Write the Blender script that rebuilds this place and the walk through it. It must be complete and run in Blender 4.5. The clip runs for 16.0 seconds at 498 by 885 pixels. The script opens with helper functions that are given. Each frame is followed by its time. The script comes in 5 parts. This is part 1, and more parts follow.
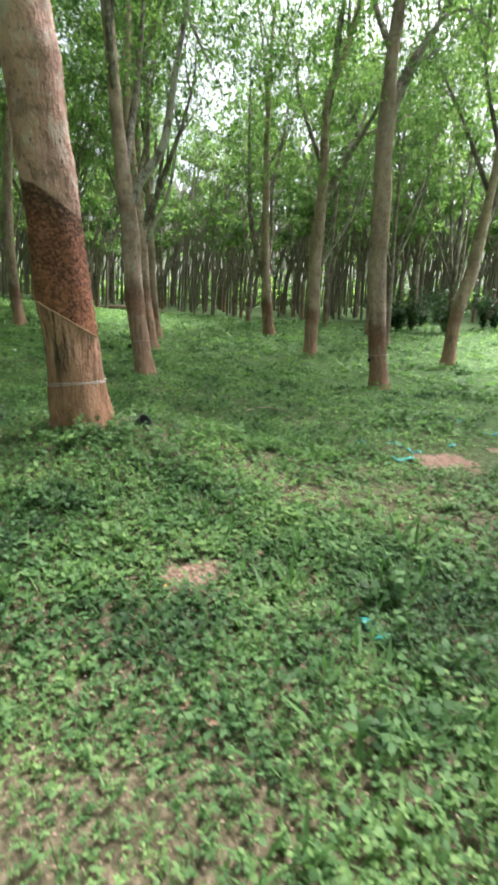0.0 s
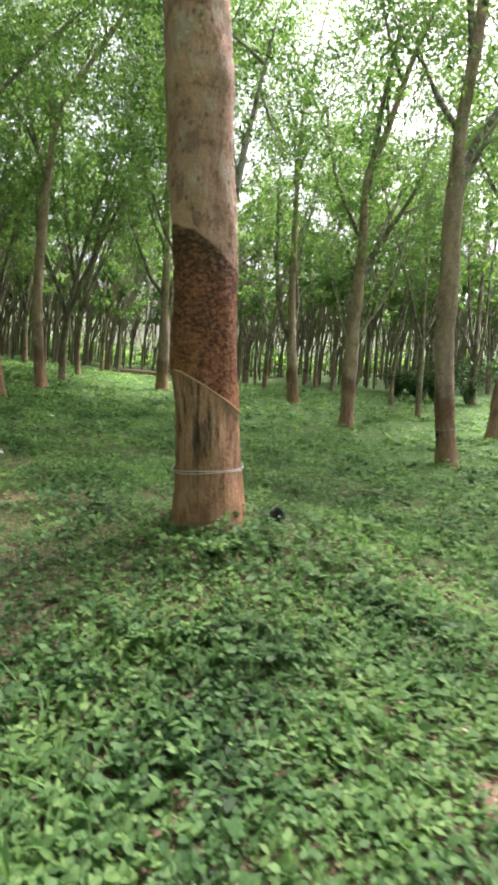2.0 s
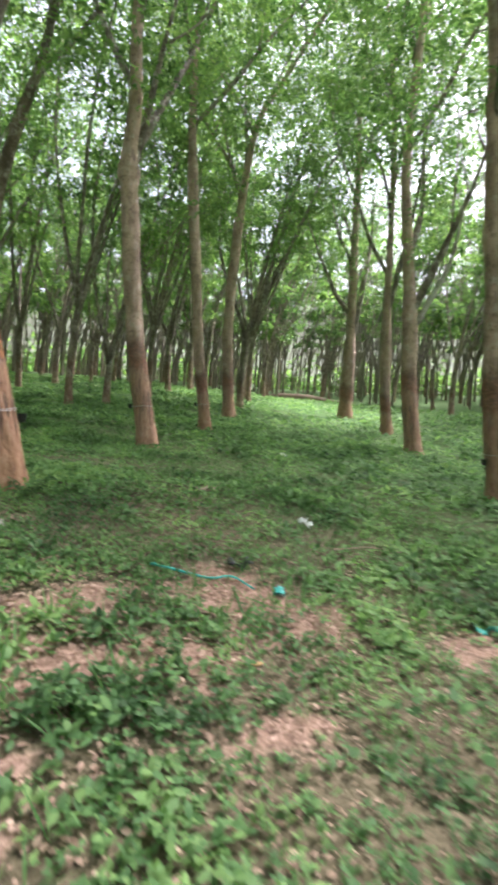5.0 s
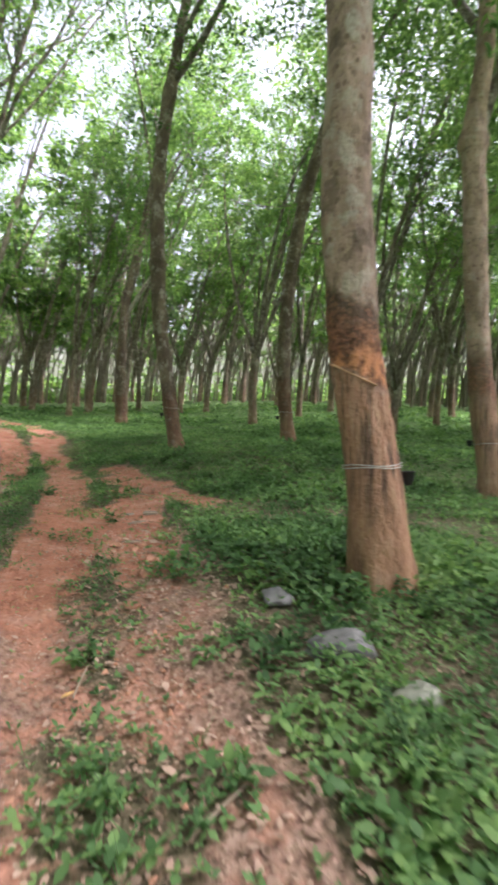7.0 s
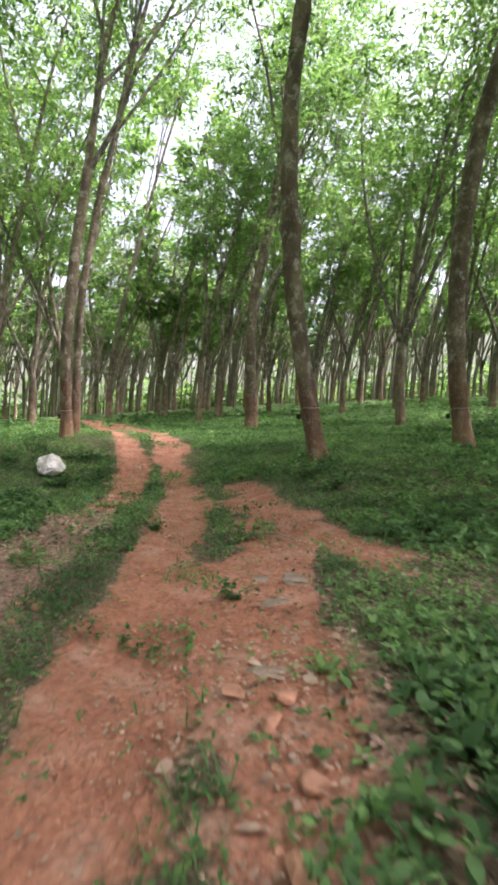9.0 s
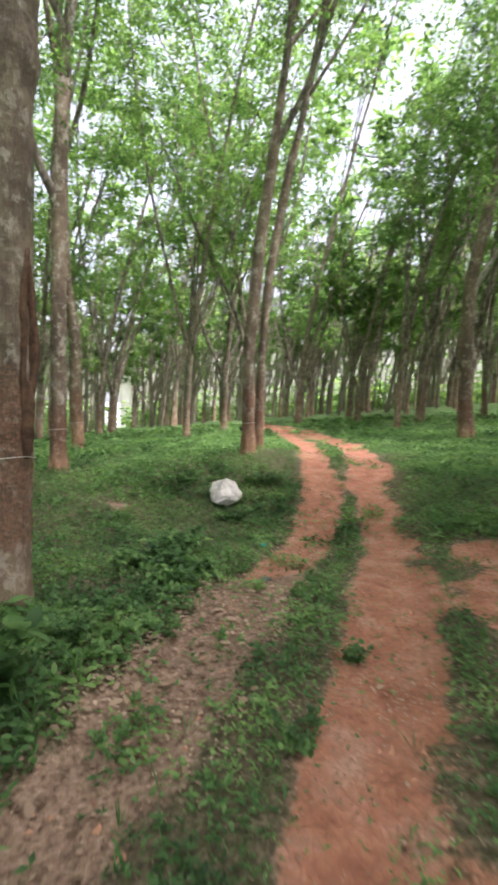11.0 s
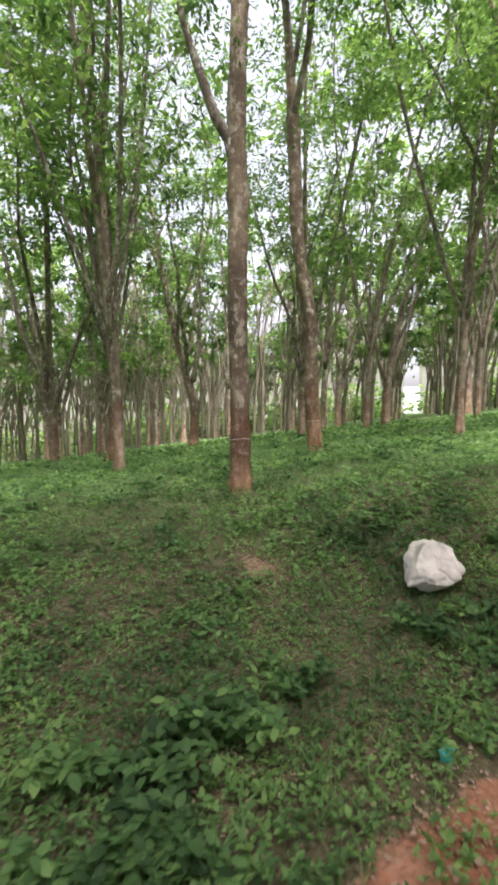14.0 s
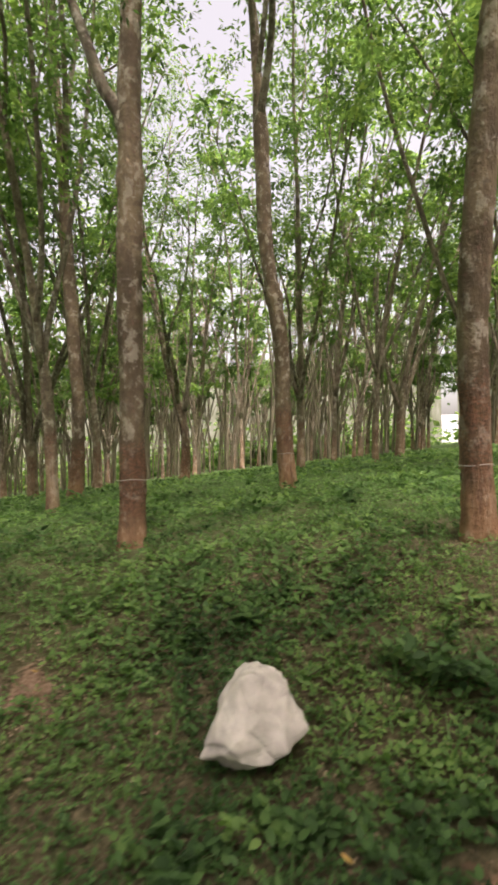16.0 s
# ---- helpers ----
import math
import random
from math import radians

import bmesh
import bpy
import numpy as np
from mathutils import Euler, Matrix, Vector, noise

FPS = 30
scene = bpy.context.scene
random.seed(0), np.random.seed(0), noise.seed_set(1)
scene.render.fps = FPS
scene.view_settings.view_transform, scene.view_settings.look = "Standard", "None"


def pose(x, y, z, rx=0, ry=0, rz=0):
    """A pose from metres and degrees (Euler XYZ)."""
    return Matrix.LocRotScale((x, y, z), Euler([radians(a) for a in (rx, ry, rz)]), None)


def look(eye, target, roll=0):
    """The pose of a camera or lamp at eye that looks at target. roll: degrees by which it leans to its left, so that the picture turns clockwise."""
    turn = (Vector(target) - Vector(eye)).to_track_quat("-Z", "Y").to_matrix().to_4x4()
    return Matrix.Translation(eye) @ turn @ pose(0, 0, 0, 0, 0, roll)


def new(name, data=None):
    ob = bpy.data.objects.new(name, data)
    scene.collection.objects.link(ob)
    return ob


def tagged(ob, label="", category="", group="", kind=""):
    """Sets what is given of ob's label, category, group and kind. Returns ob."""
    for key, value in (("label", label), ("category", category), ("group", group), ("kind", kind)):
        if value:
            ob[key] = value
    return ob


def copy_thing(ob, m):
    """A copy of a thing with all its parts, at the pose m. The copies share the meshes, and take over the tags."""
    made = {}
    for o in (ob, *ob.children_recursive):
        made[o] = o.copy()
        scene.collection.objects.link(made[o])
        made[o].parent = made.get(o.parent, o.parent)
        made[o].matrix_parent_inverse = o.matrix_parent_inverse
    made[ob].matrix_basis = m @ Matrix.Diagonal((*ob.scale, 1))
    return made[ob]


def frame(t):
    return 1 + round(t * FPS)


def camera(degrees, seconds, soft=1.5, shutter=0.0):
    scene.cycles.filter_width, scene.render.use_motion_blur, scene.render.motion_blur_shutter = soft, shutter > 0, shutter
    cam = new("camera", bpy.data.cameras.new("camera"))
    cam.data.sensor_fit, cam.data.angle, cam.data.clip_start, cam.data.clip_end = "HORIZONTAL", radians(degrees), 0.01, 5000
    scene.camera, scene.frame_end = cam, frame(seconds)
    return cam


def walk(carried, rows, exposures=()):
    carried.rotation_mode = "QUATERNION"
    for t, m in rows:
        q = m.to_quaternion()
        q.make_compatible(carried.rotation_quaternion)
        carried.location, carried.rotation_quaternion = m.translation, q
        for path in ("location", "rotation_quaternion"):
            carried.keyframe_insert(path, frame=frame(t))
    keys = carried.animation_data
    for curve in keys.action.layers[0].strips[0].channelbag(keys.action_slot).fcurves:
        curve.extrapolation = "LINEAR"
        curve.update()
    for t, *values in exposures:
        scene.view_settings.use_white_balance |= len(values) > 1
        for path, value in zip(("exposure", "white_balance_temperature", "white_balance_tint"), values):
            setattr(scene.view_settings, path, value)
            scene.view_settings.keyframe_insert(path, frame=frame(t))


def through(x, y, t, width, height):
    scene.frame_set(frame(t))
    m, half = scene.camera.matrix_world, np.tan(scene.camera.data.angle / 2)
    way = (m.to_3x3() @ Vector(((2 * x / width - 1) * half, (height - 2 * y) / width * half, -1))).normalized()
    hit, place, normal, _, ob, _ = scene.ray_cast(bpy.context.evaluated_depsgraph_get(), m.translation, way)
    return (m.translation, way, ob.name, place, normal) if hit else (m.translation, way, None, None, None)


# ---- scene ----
cam = camera(54.0, 16.0, soft=3.2, shutter=0.4)
PATH = [
    (0, (3.642, -4.471, 1.12), (4.205, -2.604, 0.675), -0.3),
    (0.5, (3.37, -4.216, 1.167), (3.967, -2.334, 0.845), 0.5),
    (1, (3.112, -3.898, 1.162), (3.709, -2.006, 0.91), 1.1),
    (1.5, (2.835, -3.477, 1.203), (3.44, -1.582, 0.995), 1.2),
    (2, (2.478, -3.02, 1.215), (3.092, -1.126, 1.026), 1.0),
    (2.5, (2.152, -2.574, 1.225), (2.769, -0.68, 1.051), 1.0),
    (3, (1.863, -2.066, 1.302), (2.485, -0.172, 1.133), 1.1),
    (3.2, (1.719, -1.874, 1.275), (2.34, 0.02, 1.107), 1.2),
    (5.3, (0.003, 0.185, 1.516), (-0.026, 2.183, 1.427), 0.7),
    (5.5, (-0.157, 0.38, 1.557), (-0.292, 2.374, 1.483), 0.6),
    (6, (-0.578, 0.794, 1.575), (-0.961, 2.756, 1.505), 0.7),
    (6.5, (-0.97, 1.168, 1.636), (-1.59, 3.069, 1.58), 0.7),
    (7, (-1.321, 1.651, 1.644), (-2.184, 3.456, 1.621), 1.0),
    (7.5, (-1.68, 2.109, 1.638), (-2.734, 3.809, 1.636), 2.0),
    (8, (-1.996, 2.562, 1.62), (-3.174, 4.179, 1.607), 0.7),
    (10.3, (-3.908, 4.34, 2.037), (-5.461, 5.601, 2.011), 0.6),
    (10.5, (-4.062, 4.432, 2.078), (-5.681, 5.606, 2.049), 0.4),
    (11, (-4.553, 4.78, 2.125), (-6.329, 5.699, 2.098), 0.4),
    (11.5, (-5.071, 5.117, 2.153), (-6.955, 5.785, 2.109), -0.2),
    (12, (-5.568, 5.5, 2.211), (-7.513, 5.961, 2.139), -0.4),
    (12.5, (-5.978, 5.887, 2.369), (-7.957, 6.155, 2.263), -0.3),
    (13, (-6.487, 6.283, 2.392), (-8.484, 6.321, 2.291), -0.6),
    (13.5, (-6.895, 6.695, 2.473), (-8.888, 6.56, 2.37), -0.4),
    (14, (-7.26, 7.074, 2.515), (-9.239, 6.799, 2.425), -0.7),
    (14.5, (-7.766, 7.431, 2.542), (-9.725, 7.036, 2.466), -1.3),
    (15, (-8.249, 7.835, 2.534), (-10.195, 7.379, 2.493), -1.3),
    (15.5, (-8.744, 8.19, 2.517), (-10.693, 7.743, 2.526), -0.9),
    (16, (-9.269, 8.628, 2.56), (-11.219, 8.186, 2.594), -0.9),
]
walk(cam, [(t, look(eye, target, roll)) for t, eye, target, roll in PATH], exposures=[(0, 3.05, 6200, 13), (3, 3.25, 6650, 18), (5.5, 3.45, 6050, 19), (8, 3.4, 6300, 22), (10.5, 3.45, 6250, 21), (12, 3.35, 6450, 19), (13, 3.3, 6250, 21), (15, 3.1, 7100, 22), (16, 2.9, 7500, 22)])

# ---- sky and sun: bright overcast ----
SUN_DIR = Vector((0.45, 0.25, 0.86)).normalized()
world = bpy.data.worlds.new("overcast_sky")
scene.world = world
world.use_nodes = True
wn = world.node_tree
wn.nodes.clear()
sky = wn.nodes.new("ShaderNodeTexSky")
sky.sky_type = "NISHITA"
sky.sun_disc = False
sky.sun_elevation = math.asin(SUN_DIR.z)
sky.sun_rotation = math.atan2(SUN_DIR.x, SUN_DIR.y)
sky.air_density, sky.dust_density, sky.ozone_density = 1.0, 6.0, 1.0
sky_grey = wn.nodes.new("ShaderNodeHueSaturation")
sky_grey.inputs["Saturation"].default_value = 0.4
sky_back = wn.nodes.new("ShaderNodeBackground")
sky_back.inputs["Strength"].default_value = 0.058
sky_out = wn.nodes.new("ShaderNodeOutputWorld")
wn.links.new(sky.outputs[0], sky_grey.inputs["Color"])
wn.links.new(sky_grey.outputs[0], sky_back.inputs["Color"])
wn.links.new(sky_back.outputs[0], sky_out.inputs["Surface"])
sun_data = bpy.data.lights.new("sun", "SUN")
sun_data.energy, sun_data.angle, sun_data.color = 1.5, radians(25), (1.0, 0.97, 0.92)
sun = new("sun", sun_data)
sun.matrix_world = look((0, 0, 40), Vector((0, 0, 40)) - SUN_DIR)


# ---- materials ----
class Nodes:
    """Short hand for building one node material."""

    def __init__(self, name):
        self.mat = bpy.data.materials.new(name)
        self.mat.use_nodes = True
        self.tree = self.mat.node_tree
        self.tree.nodes.clear()
        self.out = self.add("ShaderNodeOutputMaterial")
        self.coord = self.add("ShaderNodeTexCoord")

    def add(self, kind, **values):
        node = self.tree.nodes.new(kind)
        for key, value in values.items():
            node.inputs[key.replace("_", " ")].default_value = value
        return node

    def link(self, a, b):
        self.tree.links.new(a, b)

    def place(self, scale=(1, 1, 1), which="Object"):
        m = self.add("ShaderNodeMapping", Scale=scale)
        self.link(self.coord.outputs[which], m.inputs["Vector"])
        return m.outputs[0]

    def noise(self, scale, detail=4.0, rough=0.6, where=None):
        n = self.add("ShaderNodeTexNoise", Scale=scale, Detail=detail, Roughness=rough)
        if where is not None:
            self.link(where, n.inputs["Vector"])
        return n.outputs["Fac"]

    def ramp(self, value, stops):
        r = self.add("ShaderNodeValToRGB")
        e = r.color_ramp.elements
        while len(e) < len(stops):
            e.new(0.5)
        for n, (at, col) in enumerate(stops):
            e[n].position = at
            e[n].color = (*col, 1) if len(col) == 3 else col
        self.link(value, r.inputs[0])
        return r.outputs[0]

    def step(self, value, low, high):
        m = self.add("ShaderNodeMapRange")
        m.interpolation_type = "SMOOTHSTEP"
        m.inputs["From Min"].default_value, m.inputs["From Max"].default_value = low, high
        self.link(value, m.inputs["Value"])
        return m.outputs[0]

    def math(self, op, a, b):
        m = self.add("ShaderNodeMath")
        m.operation = op
        for n, v in enumerate((a, b)):
            if isinstance(v, (int, float)):
                m.inputs[n].default_value = v
            else:
                self.link(v, m.inputs[n])
        return m.outputs[0]

    def mix(self, fac, a, b, blend="MIX"):
        m = self.add("ShaderNodeMix")
        m.data_type, m.blend_type = "RGBA", blend
        for v, k in ((fac, 0), (a, 6), (b, 7)):
            if isinstance(v, (int, float)):
                m.inputs[k].default_value = v
            elif isinstance(v, tuple):
                m.inputs[k].default_value = (*v, 1)
            else:
                self.link(v, m.inputs[k])
        return m.outputs[2]

    def bump(self, height, strength, distance):
        b = self.add("ShaderNodeBump", Strength=strength, Distance=distance)
        self.link(height, b.inputs["Height"])
        return b.outputs[0]

    def surface(self, colour, rough=0.8, normal=None, metal=0.0, specular=0.3):
        p = self.add("ShaderNodeBsdfPrincipled")
        p.inputs["Roughness"].default_value = rough
        p.inputs["Metallic"].default_value = metal
        p.inputs["Specular IOR Level"].default_value = specular
        if isinstance(colour, tuple):
            p.inputs["Base Color"].default_value = (*colour, 1)
        else:
            self.link(colour, p.inputs["Base Color"])
        if normal is not None:
            self.link(normal, p.inputs["Normal"])
        self.link(p.outputs[0], self.out.inputs["Surface"])
        self.shader = p
        return self.mat


def leaf_material(name, dark, mid, bright, through=0.45, rough=0.45):
    n = Nodes(name)
    geo = n.add("ShaderNodeNewGeometry")
    info = n.add("ShaderNodeObjectInfo")
    where = n.place((1, 1, 1))
    patch = n.step(n.noise(1.1, 3.0, 0.6, where), 0.3, 0.7)
    r = n.math("ADD", n.math("MULTIPLY", geo.outputs["Random Per Island"], 0.42), n.math("MULTIPLY", patch, 0.5))
    r = n.math("ADD", r, n.math("MULTIPLY", info.outputs["Random"], 0.12))
    col = n.ramp(r, [(0.12, dark), (0.5, mid), (0.95, bright)])
    n.surface(col, rough, specular=0.25)
    tr = n.add("ShaderNodeBsdfTranslucent")
    lit = n.mix(0.6, col, (1.6, 1.75, 1.1), "MULTIPLY")
    n.link(lit, tr.inputs["Color"])
    m = n.add("ShaderNodeMixShader")
    m.inputs[0].default_value = through
    n.link(n.shader.outputs[0], m.inputs[1])
    n.link(tr.outputs[0], m.inputs[2])
    n.link(m.outputs[0], n.out.inputs["Surface"])
    return n.mat


def bark_material(name, cut=1.15, top=1.75, slope=0.4, fresh=0.0, pale=(0.45, 0.33, 0.27), dark=(0.19, 0.135, 0.11), soft=0.22, strength=0.7, calm=0.0, lichen=0.6, scraped=0.7):
    """Rubber-tree bark: mottled above, a slanting red-brown scraped belt between cut and top, a smooth streaked panel below the cut."""
    n = Nodes(name)
    info = n.add("ShaderNodeObjectInfo")
    shift = n.add("ShaderNodeVectorMath")
    shift.operation = "MULTIPLY_ADD"
    shift.inputs[1].default_value = (1, 1, 1)
    n.link(n.coord.outputs["Object"], shift.inputs[0])
    n.link(info.outputs["Random"], shift.inputs[2])

    def scaled(k):
        m = n.add("ShaderNodeMapping", Scale=k)
        n.link(shift.outputs[0], m.inputs["Vector"])
        return m.outputs[0]

    where, tall = scaled((1, 1, 0.55)), scaled((1, 1, 0.09))
    big = n.noise(2.4, 4.0, 0.62, where)
    mid = n.noise(9.0, 4.0, 0.6, where)
    fine = n.noise(34.0, 4.0, 0.65, where)
    streak = n.noise(17.0, 4.0, 0.6, tall)
    thin = n.noise(44.0, 3.0, 0.6, tall)
    blotch = n.noise(5.2, 5.0, 0.68, scaled((1, 1, 0.8)))
    base = n.mix(n.step(big, 0.33, 0.66), dark, pale)
    base = n.mix(n.math("MULTIPLY", n.step(mid, 0.55, 0.68), lichen), base, (0.48, 0.43, 0.38))
    base = n.mix(n.math("MULTIPLY", n.step(mid, 0.44, 0.34), lichen), base, (0.085, 0.06, 0.05))
    base = n.mix(n.math("MULTIPLY", n.step(streak, 0.60, 0.72), 0.25), base, (0.09, 0.065, 0.055))
    base = n.mix(n.math("MULTIPLY", n.step(fine, 0.42, 0.30), 0.5), base, (0.07, 0.05, 0.042))
    ring = n.noise(4.0, 4.0, 0.65, scaled((0.9, 0.9, 1.9)))
    base = n.mix(n.math("MULTIPLY", n.step(ring, 0.42, 0.33), 0.4), base, (0.06, 0.045, 0.038))
    base = n.mix(n.math("MULTIPLY", n.step(ring, 0.60, 0.70), 0.3), base, (0.52, 0.47, 0.42))
    base = n.mix(n.math("MULTIPLY", n.step(blotch, 0.47, 0.39), min(1.0, lichen * 1.2)), base, (0.075, 0.052, 0.042))
    base = n.mix(n.math("MULTIPLY", n.step(blotch, 0.545, 0.61), lichen), base, (0.56, 0.52, 0.46))
    base = n.mix(n.math("MULTIPLY", info.outputs["Random"], 0.2), base, (0.15, 0.12, 0.10))
    pits = n.add("ShaderNodeTexVoronoi", Scale=11.0)
    n.link(scaled((1, 1, 0.8)), pits.inputs["Vector"])
    base = n.mix(n.math("MULTIPLY", n.step(pits.outputs["Distance"], 0.24, 0.12), 0.7), base, (0.16, 0.10, 0.08))
    sep = n.add("ShaderNodeSeparateXYZ")
    n.link(n.coord.outputs["Object"], sep.inputs[0])
    x, z = sep.outputs[0], sep.outputs[2]
    slant = n.math("ADD", z, n.math("MULTIPLY", x, slope))
    if soft > 0.1:
        slant = n.math("ADD", slant, n.math("MULTIPLY", n.math("SUBTRACT", info.outputs["Random"], 0.5), 0.9))
    jag = n.math("ADD", slant, n.math("MULTIPLY", n.math("SUBTRACT", n.noise(5.0, 3.0, 0.6, where), 0.5), 0.05 + 2.4 * soft))
    flakes = n.add("ShaderNodeTexVoronoi", Scale=34.0)
    n.link(scaled((1, 1, 1.5)), flakes.inputs["Vector"])
    red = n.ramp(n.noise(26.0, 5.0, 0.75, scaled((1, 1, 1.3))), [(0.30, (0.05, 0.027, 0.02)), (0.46, (0.16, 0.06, 0.038)), (0.62, (0.26, 0.115, 0.07)), (0.78, (0.40, 0.25, 0.18))])
    red = n.mix(n.step(jag, top - 0.32, top - 0.03), red, n.mix(mid, (0.05, 0.032, 0.026), (0.13, 0.075, 0.055)))
    cell = n.step(flakes.outputs["Color"], 0.1, 0.9)
    red = n.mix(n.math("MULTIPLY", n.step(cell, 0.66, 0.8), 0.4), red, (0.40, 0.17, 0.105))
    red = n.mix(n.math("MULTIPLY", n.step(cell, 0.36, 0.2), 0.6), red, (0.06, 0.028, 0.02))
    panel = n.ramp(streak, [(0.36, (0.05, 0.034, 0.028)), (0.43, (0.20, 0.12, 0.085)), (0.5, (0.40, 0.205, 0.135)), (0.75, (0.47, 0.285, 0.20))])
    panel = n.mix(n.math("MULTIPLY", n.step(thin, 0.45, 0.36), 0.75), panel, (0.10, 0.06, 0.042))
    panel = n.mix(n.math("MULTIPLY", n.step(thin, 0.56, 0.66), 0.35), panel, (0.56, 0.42, 0.32))
    foot = n.ramp(mid, [(0.32, (0.19, 0.095, 0.06)), (0.5, (0.38, 0.20, 0.115)), (0.7, (0.46, 0.29, 0.19))])
    panel = n.mix(n.math("MULTIPLY", n.step(z, 0.9, 0.2), 0.8), panel, foot)
    panel = n.mix(calm, panel, (0.42, 0.25, 0.195))
    above_cut = n.step(jag, cut - soft * 0.6, cut + soft * 0.6)
    below_top = n.step(jag, top + soft * 0.7, top - soft * 0.7)
    col = n.mix(n.math("MULTIPLY", n.step(jag, cut + 0.05 + soft, cut - 0.05 - soft), scraped if soft > 0.1 else 1.0), base, panel)
    col = n.mix(n.math("MULTIPLY", n.math("MULTIPLY", above_cut, below_top), strength if soft > 0.04 else 1.0), col, red)
    if fresh:
        near_cut = n.math("MULTIPLY", n.step(jag, cut - 0.01, cut + 0.01), n.step(jag, cut + 0.42, cut + 0.08))
        near_cut = n.math("MULTIPLY", near_cut, n.step(mid, 0.43, 0.56))
        col = n.mix(n.math("MULTIPLY", near_cut, fresh), col, (0.58, 0.25, 0.13))
    relief = n.math("ADD", n.math("MULTIPLY", fine, 0.5), n.math("ADD", n.math("MULTIPLY", streak, 0.5), n.math("MULTIPLY", blotch, 0.6)))
    relief = n.math("ADD", relief, n.math("MULTIPLY", mid, 0.7))
    return n.surface(col, 0.85, n.bump(n.math("ADD", relief, n.math("MULTIPLY", ring, 0.5)), 0.8, 0.05), specular=0.2)


def plain(name, colour, rough=0.6, vary=0.25, scale=8.0, metal=0.0, bump=0.2):
    n = Nodes(name)
    v = n.noise(scale, 4.0, 0.6, n.place())
    low = tuple(c * (1 - vary) for c in colour)
    high = tuple(min(1.0, c * (1 + vary)) for c in colour)
    return n.surface(n.ramp(v, [(0.3, low), (0.7, high)]), rough, n.bump(v, bump, 0.01), metal)


def ground_material():
    n = Nodes("forest_floor")
    where = n.place()
    soil = n.add("ShaderNodeAttribute")
    soil.attribute_name = "soil"
    red = n.add("ShaderNodeAttribute")
    red.attribute_name = "laterite"
    big = n.noise(0.5, 4.0, 0.6, where)
    mid = n.noise(3.5, 5.0, 0.65, where)
    fine = n.noise(24.0, 5.0, 0.7, where)
    green = n.ramp(mid, [(0.3, (0.055, 0.05, 0.028)), (0.5, (0.065, 0.10, 0.04)), (0.7, (0.09, 0.16, 0.055))])
    green = n.mix(n.math("MULTIPLY", n.step(fine, 0.55, 0.7), 0.6), green, (0.13, 0.22, 0.07))
    green = n.mix(n.math("MULTIPLY", n.step(big, 0.52, 0.68), 0.5), green, (0.15, 0.12, 0.075))
    # by the walk, brown litter darkened for shade in the weed gaps
    off_walk = n.add("ShaderNodeAttribute")
    off_walk.attribute_name = "off_walk"
    litter_shaded = n.ramp(fine, [(0.3, (0.06, 0.05, 0.032)), (0.5, (0.12, 0.10, 0.062)), (0.72, (0.24, 0.185, 0.13))])
    # further off, green grass with its sheen put into a paler colour
    grass_lit = n.mix(n.math("MULTIPLY", mid, 0.8), green, (0.13, 0.24, 0.08))
    green = n.mix(off_walk.outputs["Fac"], litter_shaded, grass_lit)
    litter = n.ramp(fine, [(0.3, (0.10, 0.06, 0.045)), (0.5, (0.29, 0.185, 0.14)), (0.72, (0.44, 0.31, 0.245))])
    clay = n.ramp(mid, [(0.28, (0.27, 0.11, 0.07)), (0.5, (0.40, 0.172, 0.112)), (0.72, (0.48, 0.28, 0.21))])
    clay = n.mix(n.math("MULTIPLY", n.step(fine, 0.58, 0.72), 0.5), clay, (0.50, 0.33, 0.26))
    bare = n.mix(n.step(n.math("ADD", red.outputs["Fac"], n.math("MULTIPLY", n.math("SUBTRACT", mid, 0.5), 0.9)), 0.35, 0.6), litter, clay)
    edge = n.math("ADD", soil.outputs["Fac"], n.math("MULTIPLY", n.math("SUBTRACT", mid, 0.5), 0.9))
    edge = n.math("ADD", edge, n.math("MULTIPLY", n.math("SUBTRACT", fine, 0.5), 0.4))
    col = n.mix(n.step(edge, 0.38, 0.60), green, bare)
    clods = n.add("ShaderNodeTexVoronoi", Scale=26.0)
    n.link(where, clods.inputs["Vector"])
    grit = n.math("MULTIPLY", clods.outputs["Distance"], 0.3)
    dark_grit = n.math("MULTIPLY", n.step(clods.outputs["Distance"], 0.45, 0.75), 0.22)
    col = n.mix(n.math("MULTIPLY", dark_grit, n.step(edge, 0.38, 0.60)), col, (0.14, 0.075, 0.055))
    relief = n.math("SUBTRACT", n.math("ADD", mid, n.math("MULTIPLY", fine, 0.6)), grit)
    return n.surface(col, 0.92, n.bump(relief, 0.9, 0.06), specular=0.15)


M_LEAF = leaf_material("canopy_leaf", (0.03, 0.066, 0.022), (0.092, 0.168, 0.052), (0.20, 0.29, 0.08), 0.6)
M_WEED = leaf_material("weed_leaf", (0.022, 0.052, 0.02), (0.09, 0.18, 0.066), (0.22, 0.34, 0.115), 0.4, 0.6)
# paler copy of the weed leaf for far sward: grazing sheen in the colour
M_SWARD_LIT = leaf_material("fine_sward_lit", (0.036, 0.078, 0.026), (0.122, 0.225, 0.08), (0.225, 0.355, 0.12), 0.42, 0.6)
M_GRASS = leaf_material("grass_blade", (0.05, 0.11, 0.035), (0.09, 0.19, 0.06), (0.19, 0.29, 0.12), 0.35)
M_BUSH = leaf_material("bush_leaf", (0.012, 0.035, 0.014), (0.03, 0.08, 0.025), (0.08, 0.18, 0.05), 0.3)
M_DRY = leaf_material("dry_leaf", (0.14, 0.085, 0.06), (0.33, 0.22, 0.17), (0.50, 0.36, 0.29), 0.15, 0.7)
